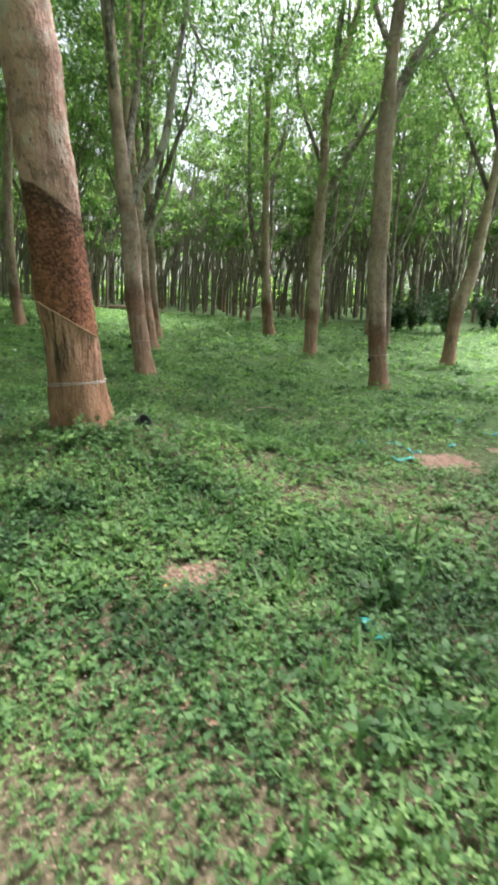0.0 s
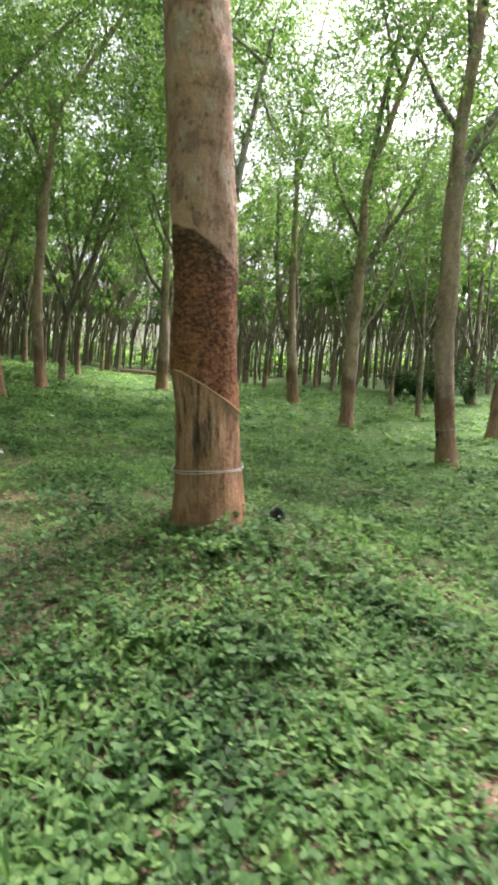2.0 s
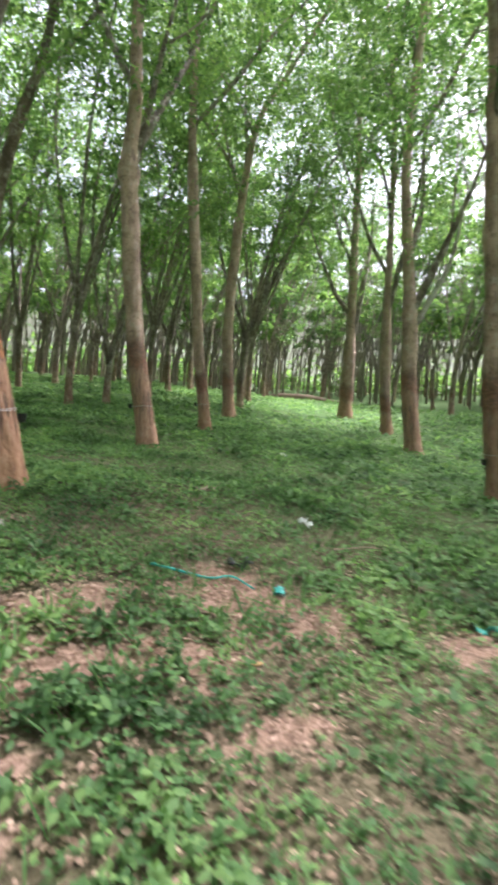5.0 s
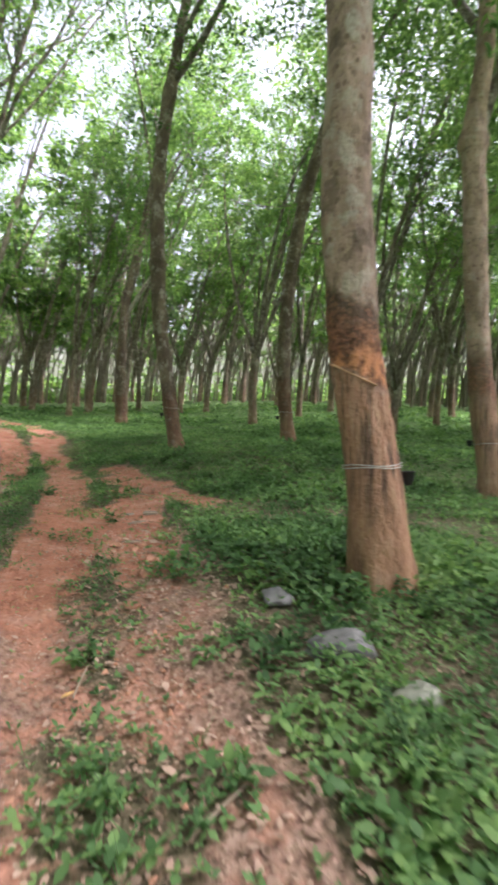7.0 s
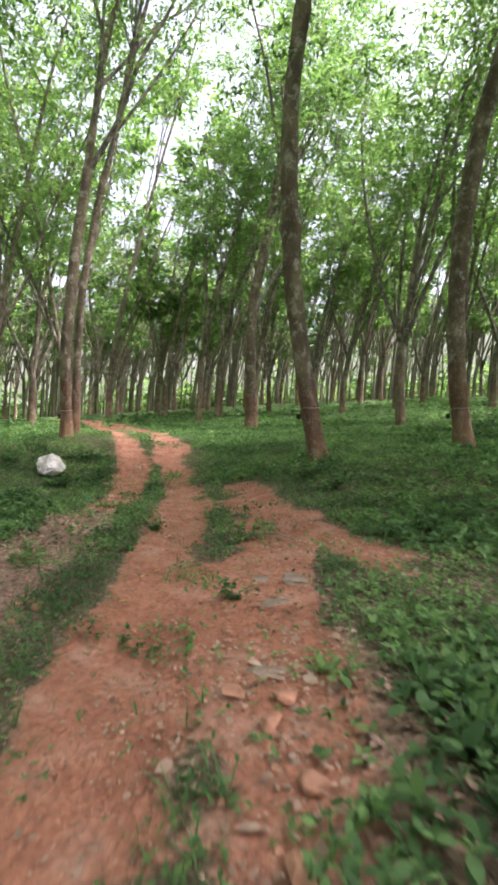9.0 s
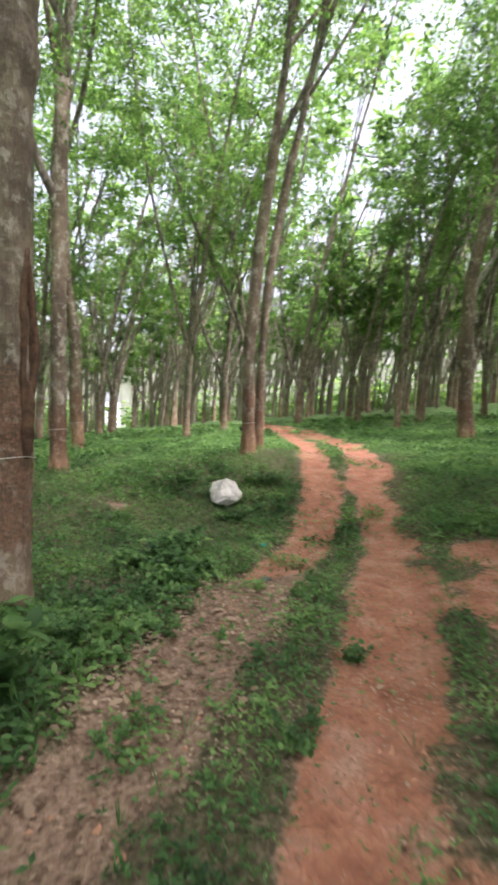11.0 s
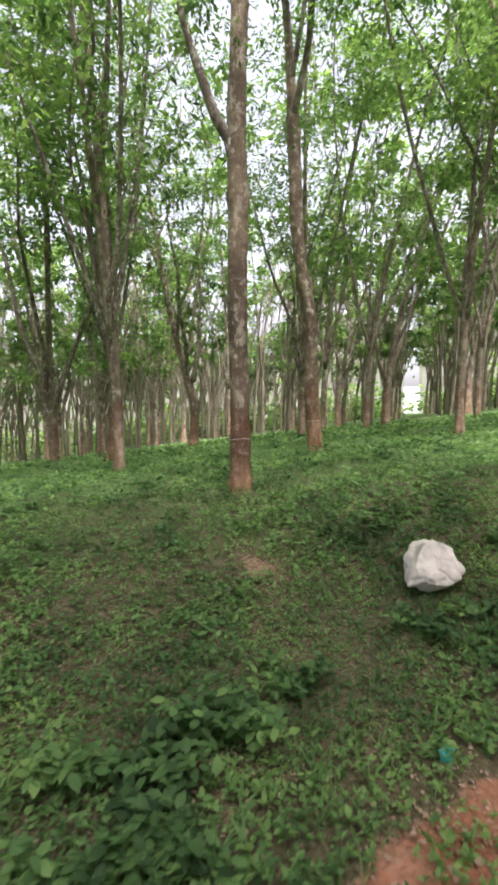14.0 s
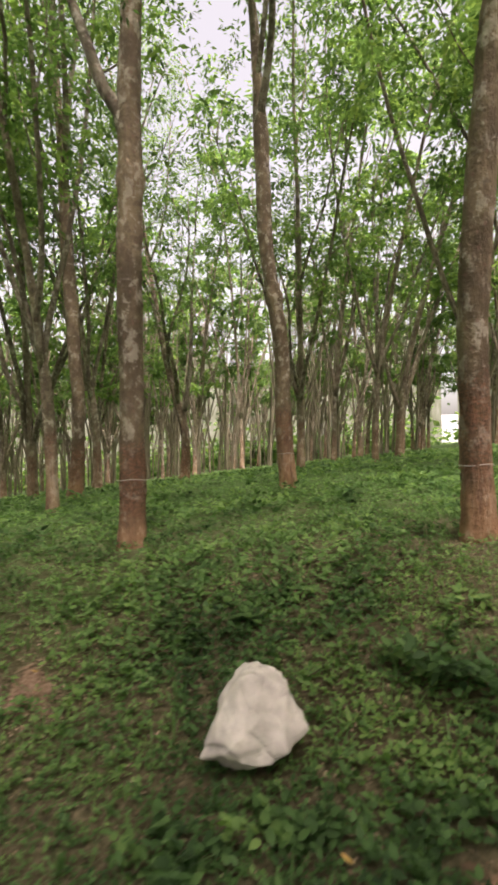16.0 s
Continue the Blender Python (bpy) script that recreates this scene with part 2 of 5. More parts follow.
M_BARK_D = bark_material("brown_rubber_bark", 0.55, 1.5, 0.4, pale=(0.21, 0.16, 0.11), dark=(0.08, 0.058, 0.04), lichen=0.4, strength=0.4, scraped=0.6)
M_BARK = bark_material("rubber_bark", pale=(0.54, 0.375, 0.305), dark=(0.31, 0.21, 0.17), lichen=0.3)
M_ROW = bark_material("row_tree_bark", pale=(0.30, 0.25, 0.19), dark=(0.13, 0.105, 0.078), strength=0.35, scraped=0.35, lichen=0.5)
M_BARK_A = bark_material("rubber_bark_tapped", 1.12, 2.15, 0.65, 0.25, (0.57, 0.335, 0.275), (0.40, 0.23, 0.185), soft=0.02, lichen=0.4)
M_BARK_F = bark_material("rubber_bark_fresh_cut", 1.34, 1.85, 0.5, 1.0, (0.48, 0.33, 0.268), (0.28, 0.195, 0.158), soft=0.06, strength=0.85, calm=0.12, lichen=0.42)
M_BARK_X = bark_material("dark_rubber_bark", 0.9, 2.3, 0.5, 0.0, (0.24, 0.19, 0.14), (0.085, 0.065, 0.048), soft=0.12, strength=0.45, lichen=0.45, scraped=0.2)
M_LIMB = bark_material("limb_bark", -9.0, -8.0, 0.0, 0.0, (0.25, 0.215, 0.17), (0.10, 0.083, 0.066))
M_FAR = plain("far_stem_bark", (0.165, 0.145, 0.105), 0.9, 0.4, 1.2)
M_PALE = bark_material("pale_limb_bark", -9.0, -8.0, 0.0, 0.0, (0.52, 0.48, 0.43), (0.28, 0.245, 0.21))
M_SCAR = plain("wounded_bark", (0.10, 0.055, 0.036), 0.9, 0.5, 16.0, bump=0.9)
M_GROUND = ground_material()
M_ROCK = plain("grey_rock", (0.15, 0.145, 0.145), 0.9, 0.4, 6.0)
M_WHITE_ROCK = plain("white_rock", (0.60, 0.54, 0.53), 0.85, 0.26, 7.0, bump=1.0)
M_LICHEN = plain("lichened_rock", (0.25, 0.25, 0.21), 0.9, 0.5, 9.0, bump=0.5)
M_SLAB = plain("worn_slab", (0.24, 0.185, 0.145), 0.9, 0.4, 7.0, bump=0.7)
M_CYAN = plain("cyan_plastic", (0.04, 0.33, 0.29), 0.4, 0.3, 20.0)
M_BLACK = plain("black_plastic", (0.02, 0.02, 0.022), 0.45, 0.3)
M_WIRE = plain("galvanised_wire", (0.62, 0.60, 0.60), 0.4, 0.2, 30.0, 0.3)
M_WOUND = plain("cut_groove_latex", (0.60, 0.36, 0.22), 0.5, 0.3, 14.0)
M_TWIG = plain("dry_twig", (0.34, 0.26, 0.20), 0.8, 0.3, 12.0)
M_CLAYSTONE = plain("orange_stone", (0.42, 0.21, 0.14), 0.9, 0.35, 9.0)
M_PAPER = plain("pale_litter", (0.66, 0.68, 0.66), 0.6, 0.15, 14.0)
M_DRYLEAF = plain("dry_leaf_brown", (0.27, 0.165, 0.115), 0.7, 0.35, 18.0)
M_STEM = plain("green_stem", (0.10, 0.17, 0.06), 0.6, 0.3, 14.0)
M_BANK = plain("bare_earth", (0.17, 0.125, 0.09), 0.95, 0.3, 2.0, bump=0.8)
M_YELLOW = plain("yellow_leaf", (0.46, 0.28, 0.10), 0.6, 0.3, 18.0)


# ---- building helpers ----
def mesh_of(name, verts, faces, material, smooth=True):
    me = bpy.data.meshes.new(name)
    me.from_pydata([tuple(map(float, v)) for v in verts], [], [tuple(map(int, f)) for f in faces])
    me.materials.append(material)
    if smooth:
        me.polygons.foreach_set("use_smooth", [True] * len(me.polygons))
    me.update()
    return me


def fast_mesh(name, verts, tris, material):
    """Many triangles from numpy arrays."""
    me = bpy.data.meshes.new(name)
    me.vertices.add(len(verts))
    me.vertices.foreach_set("co", np.asarray(verts, np.float32).ravel())
    me.loops.add(len(tris) * 3)
    me.loops.foreach_set("vertex_index", np.asarray(tris, np.int32).ravel())
    me.polygons.add(len(tris))
    me.polygons.foreach_set("loop_start", np.arange(len(tris), dtype=np.int32) * 3)
    me.materials.append(material)
    me.update(calc_edges=True)
    return me


def part(name, mesh, parent, label="", m=None):
    ob = new(name, mesh)
    ob.parent = parent
    if m is not None:
        ob.matrix_basis = m
    if label:
        ob["label"] = label
    return ob


def smooth_line(points, step):
    """Points along a Catmull-Rom curve through the given ones."""
    p = np.array(points, float)
    p = np.vstack([2 * p[0] - p[1], p, 2 * p[-1] - p[-2]])
    out = []
    for i in range(1, len(p) - 2):
        n = max(2, int(np.linalg.norm(p[i + 1] - p[i]) / step))
        for s in np.linspace(0, 1, n, endpoint=False):
            a, b, c, d = p[i - 1 : i + 3]
            out.append(0.5 * (2 * b + (c - a) * s + (2 * a - 5 * b + 4 * c - d) * s * s + (3 * b - a - 3 * c + d) * s**3))
    out.append(p[-2])
    return np.array(out)


def tube(line, radii, sides, rng, lump=0.05, flare=0.0):
    """Rings of a lumpy tapering stem round a line. Returns vertices and faces."""
    tang = np.gradient(line, axis=0)
    tang /= np.linalg.norm(tang, axis=1)[:, None]
    u = np.cross(tang, (0.13, 0.99, 0.05))
    u /= np.linalg.norm(u, axis=1)[:, None] + 1e-9
    w = np.cross(tang, u)
    ang = np.linspace(0, 2 * np.pi, sides, endpoint=False)
    ph = rng.uniform(0, 6.28, 8)
    verts = []
    for i, c in enumerate(line):
        s = i * 0.11
        r = radii[i] * (1 + lump * (0.55 * np.sin(2 * ang + ph[0] + s) + 0.5 * np.sin(3 * ang + ph[1] - 1.7 * s) + 0.35 * np.sin(5 * ang + ph[2] + 2.3 * s)
                                    + 0.5 * np.sin(3.1 * s + ph[3]) * np.cos(ang + ph[4]) + rng.normal(0, 0.28, sides) + 0.35 * np.sin(7 * ang + ph[5] + 5 * s)))
        if flare:
            low = np.exp(-max(0.0, line[i][2] - line[0][2]) / 0.28)
            r = r * (1 + flare * low * (0.75 + 0.45 * np.sin(4 * ang + ph[6]) + 0.25 * np.sin(7 * ang + ph[7])))
        verts.append(c + np.outer(np.cos(ang) * r, u[i]) + np.outer(np.sin(ang) * r, w[i]))
    verts = np.concatenate(verts)
    faces = []
    for i in range(len(line) - 1):
        for k in range(sides):
            k2 = (k + 1) % sides
            faces.append((i * sides + k, i * sides + k2, (i + 1) * sides + k2, (i + 1) * sides + k))
    faces.append(tuple(range(sides))[::-1])
    faces.append(tuple((len(line) - 1) * sides + k for k in range(sides)))
    return verts, faces


# outline of an oval leaf in its own plane: base, two pairs of sides, tip
LEAF_SHAPE = np.array([(0, 0, 0), (0.24, 0.25, 0.03), (0.24, -0.25, 0.03), (0.62, 0.26, 0.0), (0.62, -0.26, 0.0), (1.0, 0, -0.12)])
LEAF_TRIS = np.array([(0, 2, 1), (1, 2, 4), (1, 4, 3), (3, 4, 5)])
SLIM_SHAPE = np.array([(0, 0, 0), (0.45, 0.19, 0.0), (0.45, -0.19, 0.0), (1.0, 0, -0.06)])
SLIM_TRIS = np.array([(0, 2, 1), (1, 2, 3)])


def leaves(base, yaw, pitch, roll, size, shape, tris):
    """Vertices and triangles of many leaves at once."""
    n = len(base)
    cy, sy, cp, sp, cr, sr = np.cos(yaw), np.sin(yaw), np.cos(pitch), np.sin(pitch), np.cos(roll), np.sin(roll)
    ahead = np.stack([cy * cp, sy * cp, sp], -1)
    side = np.stack([-sy, cy, 0 * cy], -1)
    up = np.cross(ahead, side)
    side, up = side * cr[:, None] + up * sr[:, None], up * cr[:, None] - side * sr[:, None]
    v = base[:, None] + size[:, None, None] * (shape[None, :, 0, None] * ahead[:, None] + shape[None, :, 1, None] * side[:, None] + shape[None, :, 2, None] * up[:, None])
    t = tris[None] + (np.arange(n) * len(shape))[:, None, None]
    return v.reshape(-1, 3), t.reshape(-1, 3)


# ---- ground ----
MOUNDS = [(-13.5, 8, 3.0, -0.511), (-1.8, 6, 3.5, -0.143), (-8, 8, 3.0, -0.371), (-15, 18, 8, -0.621), (0, 18, 6, -0.311), (11, 10, 7, -0.635), (4, 0, 5, -0.151),
          (-20, 2, 7, 0.218), (-13.8, 9.6, 2.0, 0.594), (-2, 5, 1.5, 0.20), (-7.5, 10.8, 2.5, 0.261), (-10, 9.2, 1.8, -0.310), (-14.8, 5.6, 2.0, 0.213), (3.5, 0.9, 1.2, 0.32), (9, 36, 12, -0.627)]
RUT_MAIN = [(-0.6, 0.9), (-2.2, 2.5), (-3.7, 3.8), (-5.2, 5.5), (-6.4, 6.6), (-7.5, 7.7), (-8.6, 8.8), (-10.7, 10.4), (-13.4, 12.2), (-16.4, 14.2), (-22, 16.4), (-30, 18)]
RUT_LEFT = [(-3.6, 2.4), (-5.0, 3.7), (-6.2, 4.8), (-7.6, 6.1), (-8.5, 6.9), (-9.8, 8.4), (-11.2, 9.6), (-14.1, 11.4), (-17, 13.2), (-22.4, 15.6), (-30, 17.2)]
RUT_RIGHT = [(-1.2, 2.1), (-2.3, 3.0), (-2.9, 3.7), (-3.2, 4.2), (-3.9, 5.0), (-4.7, 5.8), (-5.5, 6.9), (-6.6, 8.0), (-8.0, 9.2)]
GREEN_STRIPS = [[(-2.3, 2.8), (-3.1, 3.6), (-3.55, 4.05), (-4.05, 4.65)], [(-5.7, 6.35), (-6.3, 7.0), (-6.9, 7.65)], [(-7.6, 8.5), (-9.0, 9.6), (-11.0, 11.0)]]
SIDE_TRAIL = [(-6.4, 7.7), (-5.2, 7.3), (-4.2, 6.9), (-2.6, 7.0), (0.5, 7.6)]


def line_distance(x, y, line):
    best = np.full(np.shape(x), 1e9)
    for (ax, ay), (bx, by) in zip(line[:-1], line[1:]):
        dx, dy = bx - ax, by - ay
        s = np.clip(((x - ax) * dx + (y - ay) * dy) / (dx * dx + dy * dy), 0, 1)
        best = np.minimum(best, np.hypot(x - ax - s * dx, y - ay - s * dy))
    return best


def wave(x, y, k, seed):
    """Cheap smooth noise between about -1 and 1."""
    a = np.sin(k * (x * 0.93 + y * 0.37) + seed) + np.sin(k * (x * -0.51 + y * 0.86) * 1.31 + 2.1 * seed)
    b = np.sin(k * (x * 0.22 - y * 0.97) * 1.73 + 3.7 * seed) + np.sin(k * (x * 0.71 + y * 0.70) * 2.27 + 5.3 * seed)
    return (a + 0.8 * b) / 3.6


def soil(x, y):
    """How bare the ground is, and how red: two numbers from 0 to 1."""
    jig = 0.10 * wave(x, y, 3.1, 1.0) + 0.06 * wave(x, y, 8.0, 4.0)
    main, left, right = (line_distance(x, y, r) + jig for r in (RUT_MAIN, RUT_LEFT, RUT_RIGHT))
    trail = line_distance(x, y, SIDE_TRAIL) + jig * 2
    soft = lambda d, w: np.clip(1.0 - (d - w + 0.08) / 0.38, 0, 1)
    m, l, r, s = soft(main, 0.30), soft(left, 0.24), soft(right, 0.30), soft(trail, 0.28)
    s = s * np.clip((-3.4 - x) / 1.6, 0.25, 1)
    patch = np.zeros_like(m)
    for px, py, pr in ((7.7, 0.5, 0.5), (9.0, 0.6, 0.6), (0.35, 3.1, 0.5), (-0.5, 2.6, 0.65), (0.3, 2.0, 0.5), (0.9, 2.9, 0.5), (4.2, -1.6, 0.16), (1.7, 2.6, 0.35), (-12.0, 6.4, 0.32), (-5.5, 6.6, 0.6), (-0.9, 1.4, 0.8), (-3.0, 3.0, 0.5)):
        patch = np.maximum(patch, 0.8 * np.clip(1.5 - (np.hypot(x - px, y - py) + 2.0 * jig) / pr, 0, 1))
    patch = patch * np.clip(0.75 + 0.7 * wave(x, y, 5.3, 6.0) + 0.3 * wave(x, y, 13.0, 2.0), 0, 1)
    bare = np.maximum.reduce([m, l * 0.9, r, s, patch])
    for g_line in GREEN_STRIPS:
        bare = bare * np.clip((line_distance(x, y, g_line) + 2.2 * jig - 0.02) / 0.3, 0.4, 1)
    reddish = np.maximum.reduce([m * 0.95, r * 0.9, s * 0.9, l * np.where(x < -8.8, 0.9, 0.25), 0.3 * np.clip(1.5 - np.hypot(x - 8.2, y - 0.4) / 1.4, 0, 1)])
    reddish = reddish * (1 - 0.5 * np.clip((x + 4.3) / 1.0, 0, 1))
    return bare, reddish


def height(x, y):
    x, y = np.asarray(x, float), np.asarray(y, float)
    z = 0.246 - 0.061 * 15 * np.tanh(x / 15) + 0.104 * 70 * np.tanh(y / 70)
    for a, b, s, k in MOUNDS:
        z = z + k * np.exp(-((x - a) ** 2 + (y - b) ** 2) / (2 * s * s))
    z = z + 0.025 * wave(x, y, 1.9, 0.3) + 0.012 * wave(x, y, 6.0, 2.0)
    for r, deep in ((RUT_MAIN, 0.06), (RUT_LEFT, 0.05), (RUT_RIGHT, 0.04)):
        z = z - deep * np.exp(-((line_distance(x, y, r) / 0.33) ** 2))
    return z


def stretch(lo, hi, fine, end):
    """Even steps between lo and hi, then steps that grow outward to the end."""
    mid = list(np.arange(lo, hi, fine))
    a, b, s = [], [], fine
    while (hi + sum(b)) < end:
        s *= 1.12
        b.append(s)
    up, x = [], hi
    for s in b:
        x += s
        up.append(x)
    down, x = [], lo
    for s in b:
        x -= s
        down.append(x)
    return np.array(down[::-1] + mid + [hi] + up)


gx, gy = stretch(-15.5, 9.5, 0.1, 700.0), stretch(-3.5, 12.5, 0.1, 700.0)
GX, GY = np.meshgrid(gx, gy)
GZ = height(GX, GY)
nx, ny = len(gx), len(gy)
idx = np.arange(nx * ny).reshape(ny, nx)
a_, b_, c_, d_ = idx[:-1, :-1].ravel(), idx[:-1, 1:].ravel(), idx[1:, 1:].ravel(), idx[1:, :-1].ravel()
ground_me = fast_mesh("ground", np.stack([GX.ravel(), GY.ravel(), GZ.ravel()], -1), np.concatenate([np.stack([a_, b_, c_], -1), np.stack([a_, c_, d_], -1)]), M_GROUND)
ground_me.polygons.foreach_set("use_smooth", [True] * len(ground_me.polygons))
bare_v, red_v = soil(GX.ravel(), GY.ravel())
# floor tone by distance: shade-darkened litter near the walk, paler sheen-lit grass beyond
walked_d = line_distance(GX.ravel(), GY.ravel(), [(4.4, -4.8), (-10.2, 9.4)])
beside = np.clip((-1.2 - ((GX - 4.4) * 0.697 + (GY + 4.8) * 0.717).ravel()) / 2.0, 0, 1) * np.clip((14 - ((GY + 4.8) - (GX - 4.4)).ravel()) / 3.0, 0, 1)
for key, val in (("soil", bare_v), ("laterite", red_v), ("off_walk", np.clip(np.maximum((walked_d - 3.5) / 6.0, beside * 0.8), 0, 1))):
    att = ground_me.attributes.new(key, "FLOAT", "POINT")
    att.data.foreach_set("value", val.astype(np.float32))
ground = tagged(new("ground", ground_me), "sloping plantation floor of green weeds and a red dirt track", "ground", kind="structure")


# ---- trees ----
def crown_mesh(points, rng, count, size, spread):
    """Leaflets in drooping sprays round the given twig points."""
    p = np.asarray(points)
    bough = p[rng.integers(0, len(p), max(1, count // 90))]
    bough = bough + rng.normal(0, 1, bough.shape) * np.array([spread, spread, spread * 0.6])
    spray = np.repeat(bough, 5, 0) + rng.normal(0, 1, (len(bough) * 5, 3)) * np.array([0.5, 0.5, 0.3])
    base = np.repeat(spray, 18, 0)
    n = len(base)
    yaw = rng.uniform(0, 6.28, n)
    out = rng.uniform(0.0, 0.30, n)
    base = base + np.stack([np.cos(yaw) * out, np.sin(yaw) * out, rng.normal(0, 0.10, n)], -1)
    v, t = leaves(base, yaw + rng.normal(0, 0.5, n), rng.normal(-0.35, 0.45, n), rng.normal(0, 0.5, n), rng.uniform(0.7, 1.25, n) * size, SLIM_SHAPE, SLIM_TRIS)
    return fast_mesh("crown", v, t, M_LEAF)


def joined(pieces):
    verts, faces, o = [], [], 0
    for v, f in pieces:
        verts.append(v)
        faces += [tuple(i + o for i in q) for q in f]
        o += len(v)
    return np.concatenate(verts), faces


def limb_line(start, ahead, length, rng, bend=0.12, rise=0.25):
    pts, d = [np.array(start, float)], np.array(ahead, float)
    for k in range(5):
        d = d + rng.normal(0, bend, 3) + np.array([0, 0, rise * 0.3])
        d /= np.linalg.norm(d)
        pts.append(pts[-1] + d * length / 5)
    return pts


def stem_radius(line, r0, r1):
    s = np.linspace(0, 1, len(line))
    return r0 + (r1 - r0) * s**0.9


def grow(root, axis, r, rng, fork, limbs, leaf_count, leaf_size, trunk_mat, sides=14, step=0.16, reach=12.0, own=(), spread=0.75, low_leaf=5.0, merged=False, knobs=()):
    """A rubber tree under root: trunk along axis (offsets from the base), limbs, crown. own: limbs given as (points, radius, material)."""
    axis = [np.array(p, float) for p in axis]
    while axis[-1][2] < reach:
        d = axis[-1] - axis[-2]
        d = d / np.linalg.norm(d) + rng.normal(0, 0.06, 3) + np.array([0.03, 0.015, 0.05])
        axis.append(axis[-1] + 1.8 * d / np.linalg.norm(d))
    line = smooth_line(axis, step)
    z = line[:, 2]
    radii = r * np.interp(z, [-0.3, 0.0, 0.5, 2.0, fork, fork + 0.6, reach], [1.3, 1.22, 1.08, 1.0, 0.93, 0.72, 0.12])
    ph = rng.uniform(0, 6.28, 3)
    radii = radii * (1 + 0.02 * np.sin(2.7 * z + ph[0]) + 0.015 * np.sin(6.1 * z + ph[1]))
    for zk in (*knobs, *rng.uniform(2.5, 9.0, 3)):
        radii = radii * (1 + (0.30 if zk in knobs else 0.06) * np.exp(-(((z - zk) / 0.13) ** 2)))
    v, f = tube(line, radii, sides, rng, 0.05 if sides > 20 else 0.08, 0.55 if sides > 20 else 0.40)
    stems = [(v, f)]
    if not merged:
        part("trunk", mesh_of("trunk", v, f, trunk_mat), root)
    twigs = [p for p in line if p[2] > low_leaf + 1.5]
    jobs = list(own)
    for k in range(limbs):
        i = int(np.searchsorted(z, fork + (reach - fork) * (k / max(1, limbs)) * 0.75))
        i = min(i, len(line) - 3)
        yaw = rng.uniform(0, 6.28) if k else rng.normal(0.5, 0.9)
        lean = rng.uniform(0.16, 0.5) * (1.7 if k % 2 else 1.0)
        d = (math.cos(yaw) * lean + 0.12, math.sin(yaw) * lean + 0.06, 1.0)
        jobs.append((limb_line(line[i], d, rng.uniform(5.5, 9.5) * (1 - 0.4 * k / max(1, limbs)), rng), radii[i] * 0.62, M_LIMB))
    for pts, lr, mat in jobs:
        ll = smooth_line(pts, step * 1.8)
        v, f = tube(ll, stem_radius(ll, lr, 0.015), max(5, sides - 6), rng, 0.04)
        pieces = [(v, f)]
        twigs += [p for p in ll[len(ll) // 3 :] if p[2] > low_leaf]
        for q in range(2):
            i = rng.integers(len(ll) // 3, len(ll) - 1)
            d = rng.normal(0, 0.5, 3) + np.array([0.1, 0.05, 0.7])
            tl = smooth_line(limb_line(ll[i], d / np.linalg.norm(d), rng.uniform(1.5, 3.0), rng), 0.5)
            pieces.append(tube(tl, stem_radius(tl, lr * 0.35, 0.008), 5, rng, 0.03))
            twigs += [p for p in tl[1:] if p[2] > low_leaf]
        if merged:
            stems += pieces
        else:
            v, f = joined(pieces)
            part("limb", mesh_of("limb", v, f, mat), root)
    if merged:
        v, f = joined(stems)
        part("trunk", mesh_of("trunk", v, f, trunk_mat), root)
    part("crown", crown_mesh(twigs, rng, leaf_count, leaf_size, spread), root)
    return line, radii


def tree_root(x, y, label, group="rubber trees in rows"):
    root = new("rubber_tree")
    root.location = (x, y, float(height(x, y)) - 0.06)
    root.empty_display_size = 0.3
    return tagged(root, label, "tree", group)


def wire_band(root, line, radii, z, drop=0.0, wires=2):
    """Wire loops round a trunk at a height."""
    i = int(np.argmin(abs(line[:, 2] - z)))
    verts, faces, sides, m = [], [], 4, 28
    for w in range(wires):
        o = len(verts)
        for k in range(m):
            a = 2 * math.pi * k / m
            c = line[i] + np.array([math.cos(a), math.sin(a), 0]) * (radii[i] * 1.1) + np.array([0, 0, w * 0.016 + drop * math.cos(a - 0.4) + 0.006 * math.sin(3 * a + w)])
            out = np.array([math.cos(a), math.sin(a), 0])
            for q in range(sides):
                b = 2 * math.pi * q / sides
                verts.append(c + 0.003 * (out * math.cos(b) + np.array([0, 0, 1]) * math.sin(b)))
        for k in range(m):
            for q in range(sides):
                a0, a1 = o + k * sides, o + ((k + 1) % m) * sides
                faces.append((a0 + q, a0 + (q + 1) % sides, a1 + (q + 1) % sides, a1 + q))
    part("wire", mesh_of("wire", verts, faces, M_WIRE), root, "thin pale wire tied round the trunk")


def cup_mesh(c, size):
    """A hollow tapered bowl."""
    prof = [(0.0, -0.06), (0.62, -0.06), (0.85, -0.02), (1.0, 0.045), (1.06, 0.05), (0.93, 0.045), (0.75, -0.01), (0.0, -0.035)]
    verts, faces, m = [], [], 16
    for r, h in prof:
        for k in range(m):
            a = 2 * math.pi * k / m
            verts.append(c + np.array([math.cos(a) * r * size, math.sin(a) * r * size, h * size / 0.055]))
    for j in range(len(prof) - 1):
        for k in range(m):
            k2 = (k + 1) % m
            faces.append((j * m + k, j * m + k2, (j + 1) * m + k2, (j + 1) * m + k))
    return mesh_of("latex_cup", verts, faces, M_BLACK)


def cup(root, line, radii, z, yaw, size=0.045):
    """A black latex cup held against the bark."""
    i = int(np.argmin(abs(line[:, 2] - z)))
    c = line[i] + np.array([math.cos(yaw), math.sin(yaw), 0]) * (radii[i] * 1.05 + size)
    part("latex_cup", cup_mesh(c, size), root, "black plastic latex cup on a wire hanger")


